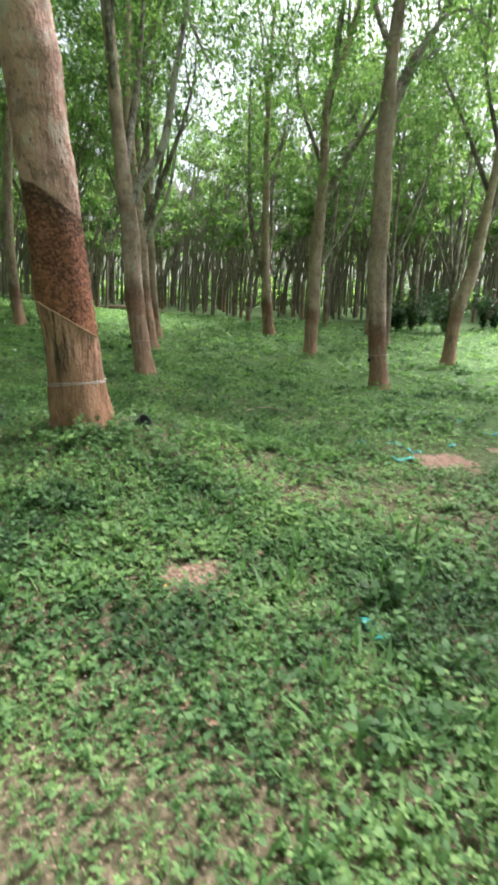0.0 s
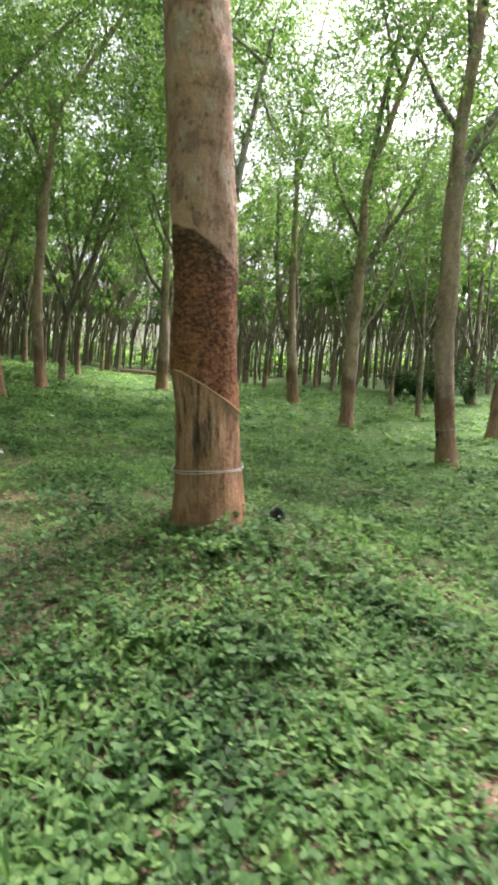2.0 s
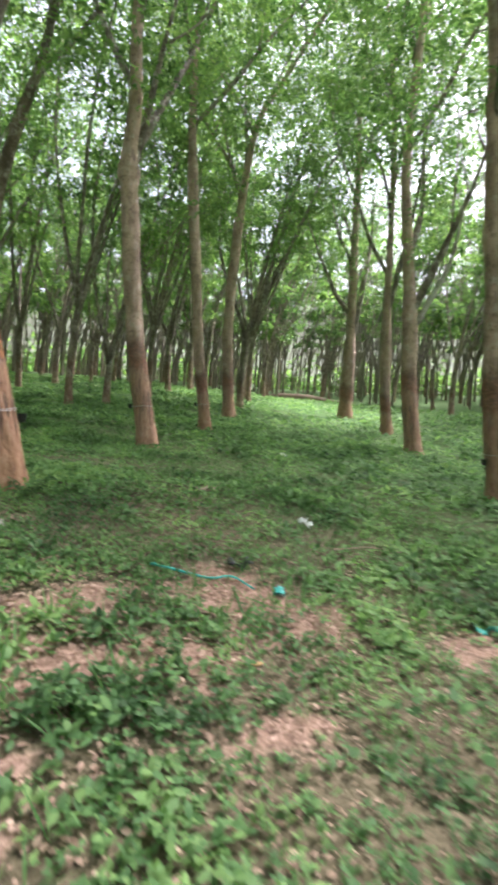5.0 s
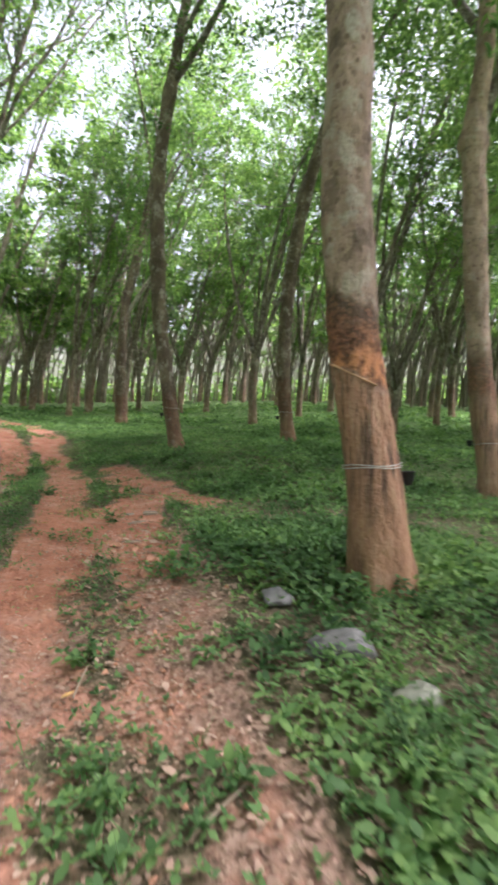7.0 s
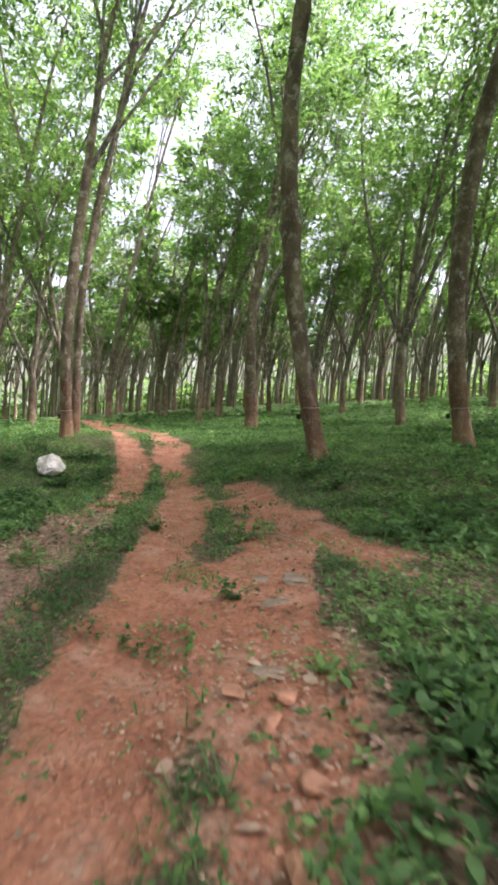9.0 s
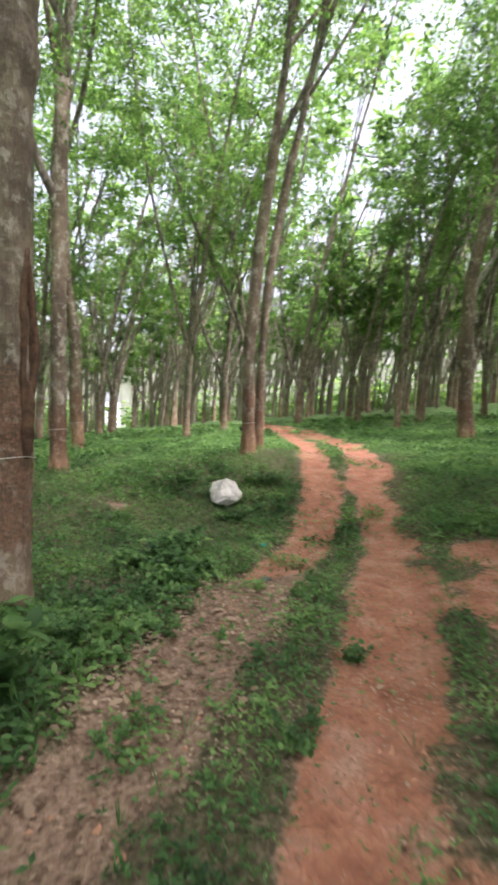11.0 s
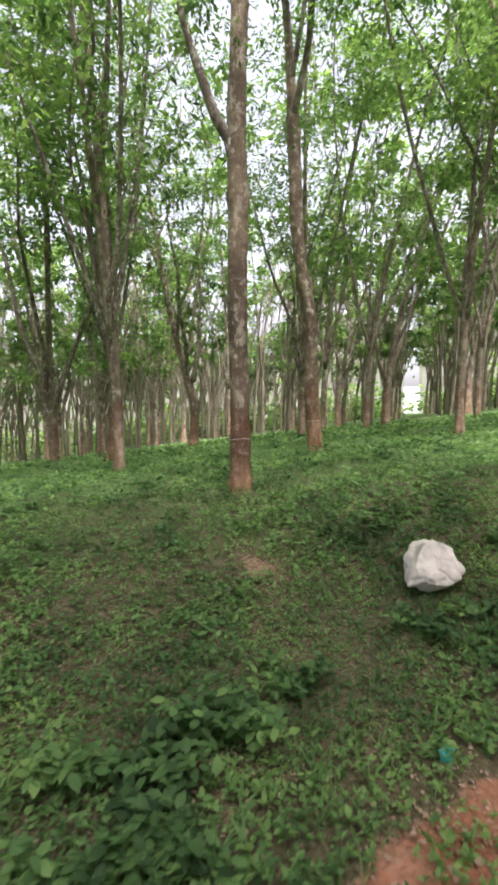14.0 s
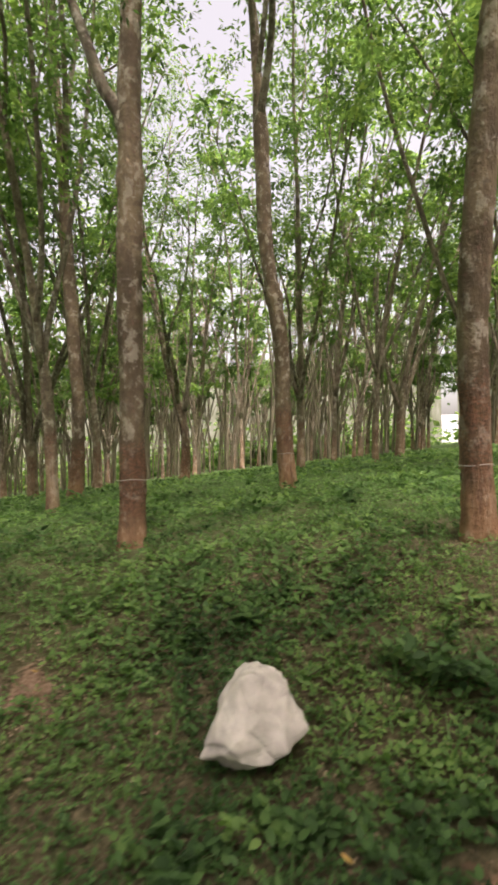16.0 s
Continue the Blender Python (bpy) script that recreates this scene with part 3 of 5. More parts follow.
def groove(root, line, radii, cut, slope, yaw0, yaw1, mat=M_WOUND):
    """The slanting tapping cut: a thin raised lip that follows the bark."""
    verts, faces, m = [], [], 16
    for k in range(m + 1):
        a = yaw0 + (yaw1 - yaw0) * k / m
        z = cut
        for _ in range(3):
            i = int(np.argmin(abs(line[:, 2] - z)))
            x = line[i][0] + math.cos(a) * radii[i]
            z = cut - slope * x
        out = np.array([math.cos(a), math.sin(a), 0])
        c = np.array([line[i][0], line[i][1], z])
        for dr, dz in ((0.97, -0.008), (1.075, -0.004), (1.075, 0.004), (0.97, 0.010)):
            verts.append(c + out * radii[i] * dr + np.array([0, 0, dz]))
    for k in range(m):
        for q in range(3):
            faces.append((k * 4 + q, k * 4 + q + 1, k * 4 + 5 + q, k * 4 + 4 + q))
    part("tapping_cut", mesh_of("tapping_cut", verts, faces, mat), root, "pale slanting tapping cut")


# the trees that stand near the walk: base, stem line, radius, fork, limbs of their own
NEAR_TREES = [
    (3.45, 0.86, [(-0.02, 0.15, -0.2), (-0.03, 0.12, 0.1), (-0.06, 0.05, 0.8), (-0.13, -0.09, 2.2), (-0.23, -0.26, 4.0), (-0.26, -0.33, 5.2)], 0.245, 5.2, M_BARK_A, ()),
    (4.61, 7.2, [(0.02, 0.0, -0.2), (0.01, 0.0, 0.2), (-0.11, 0.01, 1.94), (-0.14, 0.02, 3.39), (-0.23, 0.03, 4.55), (-0.33, 0.04, 7.1), (-0.43, 0.06, 8.7)], 0.19, 4.2, M_BARK,
     [([(-0.14, 0.01, 3.5), (0.1, -0.01, 4.11), (0.64, -0.09, 4.85), (0.93, -0.13, 6.13), (1.28, -0.17, 7.62), (1.62, -0.22, 9.0)], 0.12, M_PALE)]),
    (10.1, 6.15, [(0.08, -0.05, -0.2), (0.07, -0.05, 0.1), (-0.08, 0.05, 2.54), (-0.05, 0.03, 4.08), (-0.06, 0.04, 5.68), (0.02, -0.01, 7.45), (0.21, -0.15, 9.34)], 0.205, 6.0, M_BARK,
     [([(-0.05, 0.04, 5.7), (0.25, -0.1, 6.5), (0.7, -0.35, 7.5), (1.2, -0.6, 7.9), (1.8, -0.9, 7.4)], 0.09, M_PALE)]),
    (11.2, 12.4, [(-0.09, 0.04, -0.3), (-0.08, 0.04, 0.1), (0.02, -0.01, 3.36), (0.19, -0.1, 5.88), (0.27, -0.14, 8.31), (0.73, -0.36, 9.73), (1.45, -0.72, 12.1)], 0.225, 5.0, M_BARK,
     [([(0.0, 0.0, 2.8), (0.37, -0.18, 3.56), (0.95, -0.47, 4.53), (1.33, -0.66, 5.66), (1.6, -0.8, 7.2)], 0.09, M_PALE), ([(0.15, -0.08, 5.2), (0.9, -0.4, 6.6), (1.7, -0.8, 8.0), (2.4, -1.0, 10.0)], 0.14, M_LIMB)]),
    (11.7, 18.2, [(-0.16, 0.06, -0.5), (-0.16, 0.06, 0.0), (-0.3, 0.12, 2.3), (-0.33, 0.13, 5.41), (-0.24, 0.09, 9.9)], 0.24, 3.0, M_BARK, [([(-0.3, 0.12, 2.6), (-0.95, 0.3, 5.0), (-1.0, 0.4, 9.0), (-0.9, 0.4, 12.0)], 0.16, M_LIMB)]),
    (5.33, 12.5, [(0.05, -0.01, -0.2), (0.04, -0.01, 0.1), (-0.11, 0.03, 1.81), (-0.14, 0.03, 3.47), (-0.28, 0.07, 5.89), (-0.35, 0.09, 7.47), (-0.08, 0.02, 10.9)], 0.20, 3.6, M_BARK,
     [([(-0.13, 0.03, 3.2), (0.25, -0.05, 3.9), (0.8, -0.15, 5.0), (1.2, -0.2, 7.0)], 0.10, M_PALE)]),
    (-0.12, 13.5, [(0.0, 0.0, -0.3), (-0.01, 0.0, 0.0), (-0.21, 0.0, 2.11), (-0.31, 0.0, 4.34), (-0.41, 0.0, 6.55), (-0.44, 0.0, 8.73), (-0.32, 0.0, 10.9)], 0.145, 7.0, M_BARK, ()),
    (0.6, 18.2, [(0.0, 0.0, -0.2), (0.0, 0.0, 0.1), (-0.08, 0.0, 2.94), (0.09, 0.0, 5.35), (0.35, 0.0, 7.73), (0.9, -0.04, 10.65), (1.84, -0.08, 12.2)], 0.19, 7.0, M_BARK, ()),
    (-1.95, 4.92, [(0.06, 0.02, -0.2), (0.04, 0.01, 0.24), (-0.05, -0.01, 0.94), (-0.15, -0.04, 1.6), (-0.2, -0.05, 2.27), (-0.23, -0.06, 2.93), (-0.22, -0.06, 3.71), (-0.34, -0.08, 4.6), (-0.48, -0.08, 6.2)], 0.165, 3.9, M_BARK_F,
     [([(-0.23, -0.06, 3.5), (-0.1, 0.0, 4.3), (0.12, 0.1, 5.4), (0.3, 0.2, 7.5), (0.4, 0.2, 10.0)], 0.105, M_PALE)]),
    (-1.15, 9.6, [(-0.01, 0.0, -0.2), (-0.02, 0.0, 0.12), (-0.18, 0.0, 1.46), (-0.29, -0.01, 2.86), (-0.34, -0.01, 4.25), (-0.39, -0.01, 5.36), (-0.25, -0.01, 6.52), (-0.24, -0.01, 7.87)], 0.175, 5.4, M_BARK,
     [([(-0.36, 0.0, 5.2), (-0.1, 0.1, 6.2), (0.25, 0.2, 7.8), (0.8, 0.4, 10.0)], 0.09, M_LIMB)]),
    (-7.5, 10.8, [(0.03, 0.02, -0.2), (0.02, 0.01, 0.08), (-0.13, -0.09, 1.13), (-0.29, -0.19, 2.57), (-0.38, -0.25, 3.77), (-0.4, -0.27, 5.22), (-0.34, -0.23, 6.79), (-0.02, -0.01, 9.47)], 0.155, 8.0, M_BARK, ()),
    (-15.1, 17.9, [(0.01, 0.0, -0.2), (0.01, 0.01, 0.07), (-0.01, 0.0, 2.62), (0.11, 0.09, 5.0), (0.42, 0.36, 6.94), (0.72, 0.61, 9.12), (1.19, 1.01, 12.3)], 0.2, 7.0, M_BARK, [([(0.1, 0.05, 4.5), (0.9, 0.5, 6.0), (2.0, 1.2, 8.0), (3.0, 1.8, 11.0)], 0.10, M_PALE)]),
    (-5.7, 13.2, [(0.0, 0.0, -0.2), (-0.02, -0.01, 0.1), (-0.15, -0.08, 1.4), (-0.15, -0.08, 3.1), (0.05, 0.05, 5.2), (0.4, 0.25, 7.0), (1.0, 0.6, 9.2), (1.4, 0.8, 11.0)], 0.165, 8.0, M_BARK, ()),
    (-14.0, 9.66, [(0.0, 0.0, -0.2), (0.0, -0.01, 0.2), (-0.01, -0.01, 1.95), (0.03, 0.06, 3.17), (0.1, 0.19, 4.52), (0.21, 0.4, 6.24), (0.3, 0.57, 7.71), (0.45, 0.87, 9.93)], 0.13, 6.5, M_BARK, ()),
    (-14.85, 5.85, [(0.0, 0.0, -0.2), (0.0, 0.01, 0.11), (-0.01, 0.03, 1.62), (0.0, 0.02, 2.86), (-0.01, 0.03, 4.09), (-0.01, 0.04, 5.7), (-0.02, 0.1, 7.3)], 0.15, 7.6, M_BARK,
     [([(0.0, 0.03, 4.9), (0.02, -0.08, 5.46), (0.06, -0.27, 5.78), (0.11, -0.49, 6.42), (0.17, -0.75, 7.29), (0.2, -1.1, 9.3)], 0.10, M_LIMB)]),
    (-20.3, 7.0, [(0.0, 0.03, -0.4), (0.0, 0.03, 0.0), (0.0, -0.05, 1.57), (0.0, -0.09, 3.27), (0.01, -0.24, 4.47), (0.01, -0.4, 5.81), (0.02, -0.49, 8.58), (0.02, -0.64, 11.3)], 0.175, 8.5, M_BARK, ()),
    (-21.4, 0.95, [(0.01, -0.02, -0.3), (0.01, -0.02, 0.0), (-0.04, 0.09, 2.22), (0.0, 0.0, 4.22), (0.06, -0.13, 6.37), (0.12, -0.25, 9.61), (0.19, -0.4, 12.0)], 0.18, 8.5, M_BARK, ()),
    (-8.74, 4.88, [(0.01, -0.04, -0.2), (0.01, -0.04, 0.19), (0.0, -0.02, 0.95), (0.0, 0.0, 1.96), (0.0, 0.0, 2.63), (0.0, 0.0, 3.28), (0.0, 0.0, 4.2)], 0.165, 5.0, M_BARK_X, ()),
    (-14.55, 10.2, [(0.0, 0.0, -0.2), (0.0, 0.0, 0.1), (0.02, 0.05, 2.0), (0.1, 0.2, 4.0), (0.28, 0.55, 6.2), (0.5, 1.0, 8.4), (0.8, 1.5, 11.0)], 0.10, 7.0, M_BARK, ()),
    (15.0, 9.7, [(0.0, 0.0, -0.2), (0.0, 0.0, 0.1), (0.2, 0.0, 1.7), (0.6, -0.1, 3.2), (1.1, -0.1, 6.0), (1.5, 0.0, 9.0)], 0.20, 4.0, M_BARK, ()),
    (6.0, 16.4, [(0.0, 0.0, -0.2), (0.0, 0.0, 0.1), (-0.1, 0.0, 2.0), (-0.1, 0.0, 5.0), (0.0, 0.1, 9.0)], 0.17, 4.0, M_BARK, ()),
    (5.8, 21.3, [(0.0, 0.0, -0.2), (0.0, 0.0, 0.1), (0.1, 0.0, 2.0), (0.2, 0.0, 5.0), (0.3, 0.1, 9.0)], 0.28, 3.0, M_BARK, ()),
    (-27.5, 1.9, [(0.0, 0.0, -0.2), (0.0, 0.0, 0.1), (0.0, 0.0, 2.0), (-0.1, -0.4, 3.4), (-0.1, -0.9, 5.5), (-0.1, -1.5, 9.0)], 0.18, 3.0, M_BARK, [([(0.0, 0.0, 2.8), (0.1, 0.3, 4.5), (0.1, 0.4, 7.0), (0.1, 0.6, 10.0)], 0.11, M_LIMB)]),
]
near_lines = []
for k, (x, y, axis, r, fork, mat, own) in enumerate(NEAR_TREES):
    close = k in (0, 8)
    root = tree_root(x, y, "mature rubber tree with a scraped red-brown tapping panel" if close else "rubber tree with mottled grey-brown bark and tapped base")
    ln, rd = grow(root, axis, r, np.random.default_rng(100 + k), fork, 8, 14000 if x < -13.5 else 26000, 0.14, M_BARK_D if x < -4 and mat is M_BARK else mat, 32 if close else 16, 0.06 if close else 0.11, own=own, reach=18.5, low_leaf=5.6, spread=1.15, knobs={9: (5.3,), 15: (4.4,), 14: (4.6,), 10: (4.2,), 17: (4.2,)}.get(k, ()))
    near_lines.append((root, ln, rd))

root_a, line_a, rad_a = near_lines[0]
wire_band(root_a, line_a, rad_a, 0.55, 0.012)
groove(root_a, line_a, rad_a, 1.12, 0.65, math.radians(170), math.radians(340))
loose_cup = new("latex_cup", cup_mesh(np.zeros(3), 0.075))
loose_cup.matrix_basis = pose(4.05, 1.05, float(height(4.05, 1.05)) + 0.06, 55, 0, 40)
tagged(loose_cup, "black plastic latex cup lying tipped in the weeds", "cup")
root_f, line_f, rad_f = near_lines[8]
wire_band(root_f, line_f, rad_f, 0.80, 0.01)
groove(root_f, line_f, rad_f, 1.34, 0.5, math.radians(180), math.radians(320))
cup(root_f, line_f, rad_f, 0.76, math.radians(20), 0.045)
for k, z, yaw in ((1, 0.75, 190), (2, 0.72, 190), (6, 0.7, 190), (9, 0.8, 180), (10, 0.85, 200), (13, 0.55, 200), (14, 0.8, 180), (17, 1.05, 200), (12, 0.7, 190), (15, 0.7, 180)):
    r_, l_, q_ = near_lines[k]
    wire_band(r_, l_, q_, z + 0.1, 0.01, 1)
    cup(r_, l_, q_, z, math.radians(yaw))

# an old wound on the dark tree beside the track: a lumpy lip of healed bark round a dark hollow
root_x, line_x, rad_x = near_lines[17]
scar_pieces = []
for turn, z0, z1, fat in ((28, 1.25, 2.75, 0.035), (62, 1.35, 2.6, 0.04), (45, 1.15, 1.7, 0.05)):
    pts = []
    for u in np.linspace(0, 1, 6):
        z = z0 + (z1 - z0) * u
        i = int(np.argmin(abs(line_x[:, 2] - z)))
        a = math.radians(turn + (45 - turn) * abs(2 * u - 1) ** 3)
        pts.append(line_x[i] + np.array([math.cos(a), math.sin(a), 0]) * rad_x[i] * 0.98)
    ln = smooth_line(pts, 0.05)
    scar_pieces.append(tube(ln, fat * np.sqrt(np.sin(np.linspace(0.15, math.pi - 0.15, len(ln)))), 9, np.random.default_rng(turn), 0.45))
v, f = joined(scar_pieces)
part("bark_scar", mesh_of("bark_scar", v, f, M_SCAR), root_x, "dark healed wound in the bark")

# the plantation around: a few grown trees, planted on in rows
kinds = []
for k in range(14):
    g = np.random.default_rng(500 + k)
    far_kind = k >= 6
    root = tree_root(-60.0 - 3.0 * k, -60.0, "slender rubber tree far off in the plantation rows" if far_kind else "tall slender rubber tree forking low, in the plantation rows")
    lean = g.normal(0, 0.07)
    ax = [(0, 0, -0.3), (0, 0, 0.1), (0.05 + lean, 0.03, 1.5), (0.25 + 2 * lean, 0.13, 3.2), (0.75 + 3 * lean, 0.42, 5.5), (1.6 + 4 * lean, 0.9, 8.5), (2.6 + 4 * lean, 1.45, 11.5)]
    r, fork = g.uniform(0.10, 0.16), g.uniform(1.7, 3.8)
    foot = np.array([np.interp(fork, [p[2] for p in ax], [p[c] for p in ax]) for c in range(3)])
    own, first = [], g.uniform(0, 6.28)
    for q in range(2 + k % 2):
        a = first + 6.283 * q / (2 + k % 2) + g.normal(0, 0.3)
        spread_, long_ = g.uniform(0.24, 0.42), g.uniform(9.0, 13.5)
        d = np.array([math.cos(a) * spread_, math.sin(a) * spread_, 1.0])
        tilt = np.array([0.22, 0.12, 0.0]) + g.normal(0, 0.04, 3)
        own.append(([foot - np.array([0, 0, 0.15])] + [foot + d * long_ * u * (1 - 0.25 * u) * np.array([1, 1, 0.95 + 0.25 * u]) + tilt * long_ * u * u + g.normal(0, 0.07, 3) for u in (0.08, 0.2, 0.4, 0.6, 0.8, 1.0)], r * g.uniform(0.6, 0.74), M_LIMB))
    grow(root, ax, r, g, fork, 3, 1700 if far_kind else 9400, 0.44 if far_kind else 0.195, M_ROW, 7 if far_kind else 10, 0.5 if far_kind else 0.3,
         reach=g.uniform(15.5, 19.5), own=own, spread=0.85, low_leaf=5.2 if far_kind else 6.4, merged=far_kind)
    kinds.append(root)
walk_line = [(3.7, -4.5), (1.8, -2.0), (0.0, 0.2), (-2.0, 2.5), (-4.0, 4.4), (-6.0, 5.9), (-8.2, 7.8), (-9.4, 8.7)]
used = [(t[0], t[1]) for t in NEAR_TREES]
lay = np.random.default_rng(31)
EXTRA_TREES = [(-17.5, 21.0), (-19.8, 19.6), (-21.5, 22.8), (-16.2, 24.0), (-24.0, 21.0), (-31.1, 10.3), (-46.8, 13.5), (-28.9, 9.2), (-44.5, 12.8), (-25.6, 18.5), (-38.5, 27.9)]
planted = []


def unseen_side(x, y):
    """Behind and beside the start of the walk, out of view, where added rows shade the ground."""
    return ((x - 4.4) * 0.697 + (y + 4.8) * 0.717 < -2 and (y + 4.8) - (x - 4.4) < 11) or (y + 4.5) < 0.75 * (x - 3.6) - 0.8


for i in range(-27, 28):
    for j in range(-22, 23):
        x = -1.95 + 0.62 * i + 5.2 * j + lay.normal(0, 0.45)
        y = 4.9 + 3.6 * i - 0.5 * j + lay.normal(0, 0.45)
        turn, size, kind = lay.normal(0, 0.5), lay.uniform(0.85, 1.2), int(lay.integers(0, 840))
        yaw = math.degrees(math.atan2(-(x + 3), y - 2))
        dist = math.hypot(x + 3, y - 3)
        # rows outside the view, to 22 m, added to cut light on the start
        if dist > 60 or (not (-62 < yaw < 150) and dist > 22):
            continue
        # unseen rows come within 4.2 m, added to shade the start
        if min(math.hypot(x - a, y - b) for a, b in used) < 3.3 or line_distance(np.array(x), np.array(y), walk_line) < (4.2 if unseen_side(x, y) else 9.0):
            continue
        if line_distance(np.array(x), np.array(y), RUT_MAIN) < 1.9 or line_distance(np.array(x), np.array(y), [(3.5, 20), (8.3, 37)]) < 2.2:
            continue
        if line_distance(np.array(x), np.array(y), [(-18, 9.0), (-85, 21.5)]) < 0.8:
            continue
        if 50 < yaw and kind % 6 < 1 and dist > 24:
            continue
        planted.append((dist, x, y, turn, size, kind))
for x, y in EXTRA_TREES:
    planted.append((math.hypot(x + 3, y - 3), x, y, lay.normal(0, 0.5), lay.uniform(0.9, 1.2), int(lay.integers(0, 840))))
planted.sort()
far_v, far_t, far_m, far_n = [], [], [], 0
solid_kinds = []
for root in kinds[6:]:
    vs, ts, ms, o = [], [], [], 0
    for ob in root.children:
        me = ob.data
        me.calc_loop_triangles()
        co, tri = np.empty(len(me.vertices) * 3, np.float32), np.empty(len(me.loop_triangles) * 3, np.int32)
        me.vertices.foreach_get("co", co)
        me.loop_triangles.foreach_get("vertices", tri)
        vs.append(co.reshape(-1, 3))
        ts.append(tri.reshape(-1, 3) + o)
        ms.append(np.full(len(tri) // 3, 1 if ob.name.startswith("crown") else 0))
        o += len(me.vertices)
    solid_kinds.append((np.concatenate(vs), np.concatenate(ts), np.concatenate(ms)))
for n, (dist, x, y, turn, size, kind) in enumerate(planted):
    z = float(height(x, y)) - 0.05
    if n < 270:
        t = copy_thing(kinds[kind % 6 if dist < 27 else 6 + kind % 8], Matrix.LocRotScale((x, y, z), Euler((0, 0, turn)), None))
        t.scale = (size, size, size)
    else:
        v, t, m = solid_kinds[kind % 8]
        c, q = math.cos(turn) * size, math.sin(turn) * size
        far_v.append(np.stack([x + v[:, 0] * c - v[:, 1] * q, y + v[:, 0] * q + v[:, 1] * c, z + v[:, 2] * size], -1))
        far_t.append(t + far_n)
        far_m.append(m)
        far_n += len(v)
g = np.random.default_rng(65)
for k in range(1200):
    a, d = math.radians(g.uniform(-62, 150)), g.uniform(34, 68)
    x, y = -3 - math.sin(a) * d, 3 + math.cos(a) * d
    if line_distance(np.array(x), np.array(y), [(-18, 9.0), (-98, 23.8)]) < 1.5 or line_distance(np.array(x), np.array(y), RUT_MAIN) < 2.0 or line_distance(np.array(x), np.array(y), [(3.5, 20), (8.3, 37)]) < 2.2:
        continue
    foot = np.array([x, y, float(height(x, y)) - 0.1])
    r, tall, low = g.uniform(0.05, 0.12), g.uniform(8, 13), g.uniform(1.5, 4.0)
    lean = np.array([0.17, 0.09, 0.0]) + np.array([*g.normal(0, 0.09, 2), 0.0])
    knee = foot + np.array([0, 0, low]) + lean * low * 0.4
    pieces_ = [((foot, knee), (r, r * 0.85))]
    first = g.uniform(0, 6.28)
    for q in range(2):
        side = np.array([math.cos(first + math.pi * q), math.sin(first + math.pi * q), 0.0]) * g.uniform(0.08, 0.3)
        mid_ = knee + np.array([0, 0, 0.4 * tall]) + (side + lean) * 0.4 * tall
        pieces_.append(((knee, mid_, knee + np.array([0, 0, tall]) + (1.2 * side + 1.8 * lean) * tall * 0.8), (r * 0.7, r * 0.5, 0.015)))
    for pts, radii in pieces_:
        ang = 6.283 * np.arange(4) / 4
        rings = np.concatenate([p + w * np.stack([np.cos(ang), np.sin(ang), 0 * ang], -1) for p, w in zip(pts, radii)])
        tri = [tr for q in range(len(pts) - 1) for w in range(4) for tr in ((q * 4 + w, q * 4 + (w + 1) % 4, q * 4 + 4 + (w + 1) % 4), (q * 4 + w, q * 4 + 4 + (w + 1) % 4, q * 4 + 4 + w))]
        far_v.append(rings)
        far_t.append(np.array(tri) + far_n)
        far_m.append(np.zeros(len(tri), int))
        far_n += len(rings)
far_me = fast_mesh("far_woods", np.concatenate(far_v), np.concatenate(far_t), M_FAR)
far_me.materials.append(M_LEAF)
far_me.polygons.foreach_set("material_index", np.concatenate(far_m).astype(np.int32))
tagged(new("far_woods", far_me), "distant rubber trees standing close in their rows", "woods", kind="stuff")
for root in kinds:
    for o in (*root.children_recursive, root):
        bpy.data.objects.remove(o)

# the wood's far edge: saplings and undergrowth closing the view between the stems
g = np.random.default_rng(91)
n = 900
yaw = np.radians(g.uniform(-62, 150, n))
reach = g.uniform(62, 74, n)
ex, ey = -3 - np.sin(yaw) * reach, 3 + np.cos(yaw) * reach
keep = line_distance(ex, ey, [(-18, 9.0), (-95, 23.3)]) > 2.4
ex, ey = ex[keep], ey[keep]
base = np.repeat(np.stack([ex, ey, height(ex, ey)], -1), 34, 0)
n = len(base)
base = base + g.normal(0, 1, (n, 3)) * np.array([1.6, 1.6, 0.0]) + np.stack([0 * base[:, 0], 0 * base[:, 0], np.abs(g.normal(0, 1, n)) * np.repeat(g.uniform(0.6, 3.2, n // 34), 34)], -1)
v, t = leaves(base, g.uniform(0, 6.28, n), g.normal(0, 0.5, n), g.normal(0, 0.5, n), g.uniform(0.6, 1.3, n), SLIM_SHAPE * np.array([1, 1.5, 1]), SLIM_TRIS)
tagged(new("far_undergrowth", fast_mesh("far_undergrowth", v, t, M_LEAF)), "hazy undergrowth at the far edge of the wood", "undergrowth", kind="stuff")


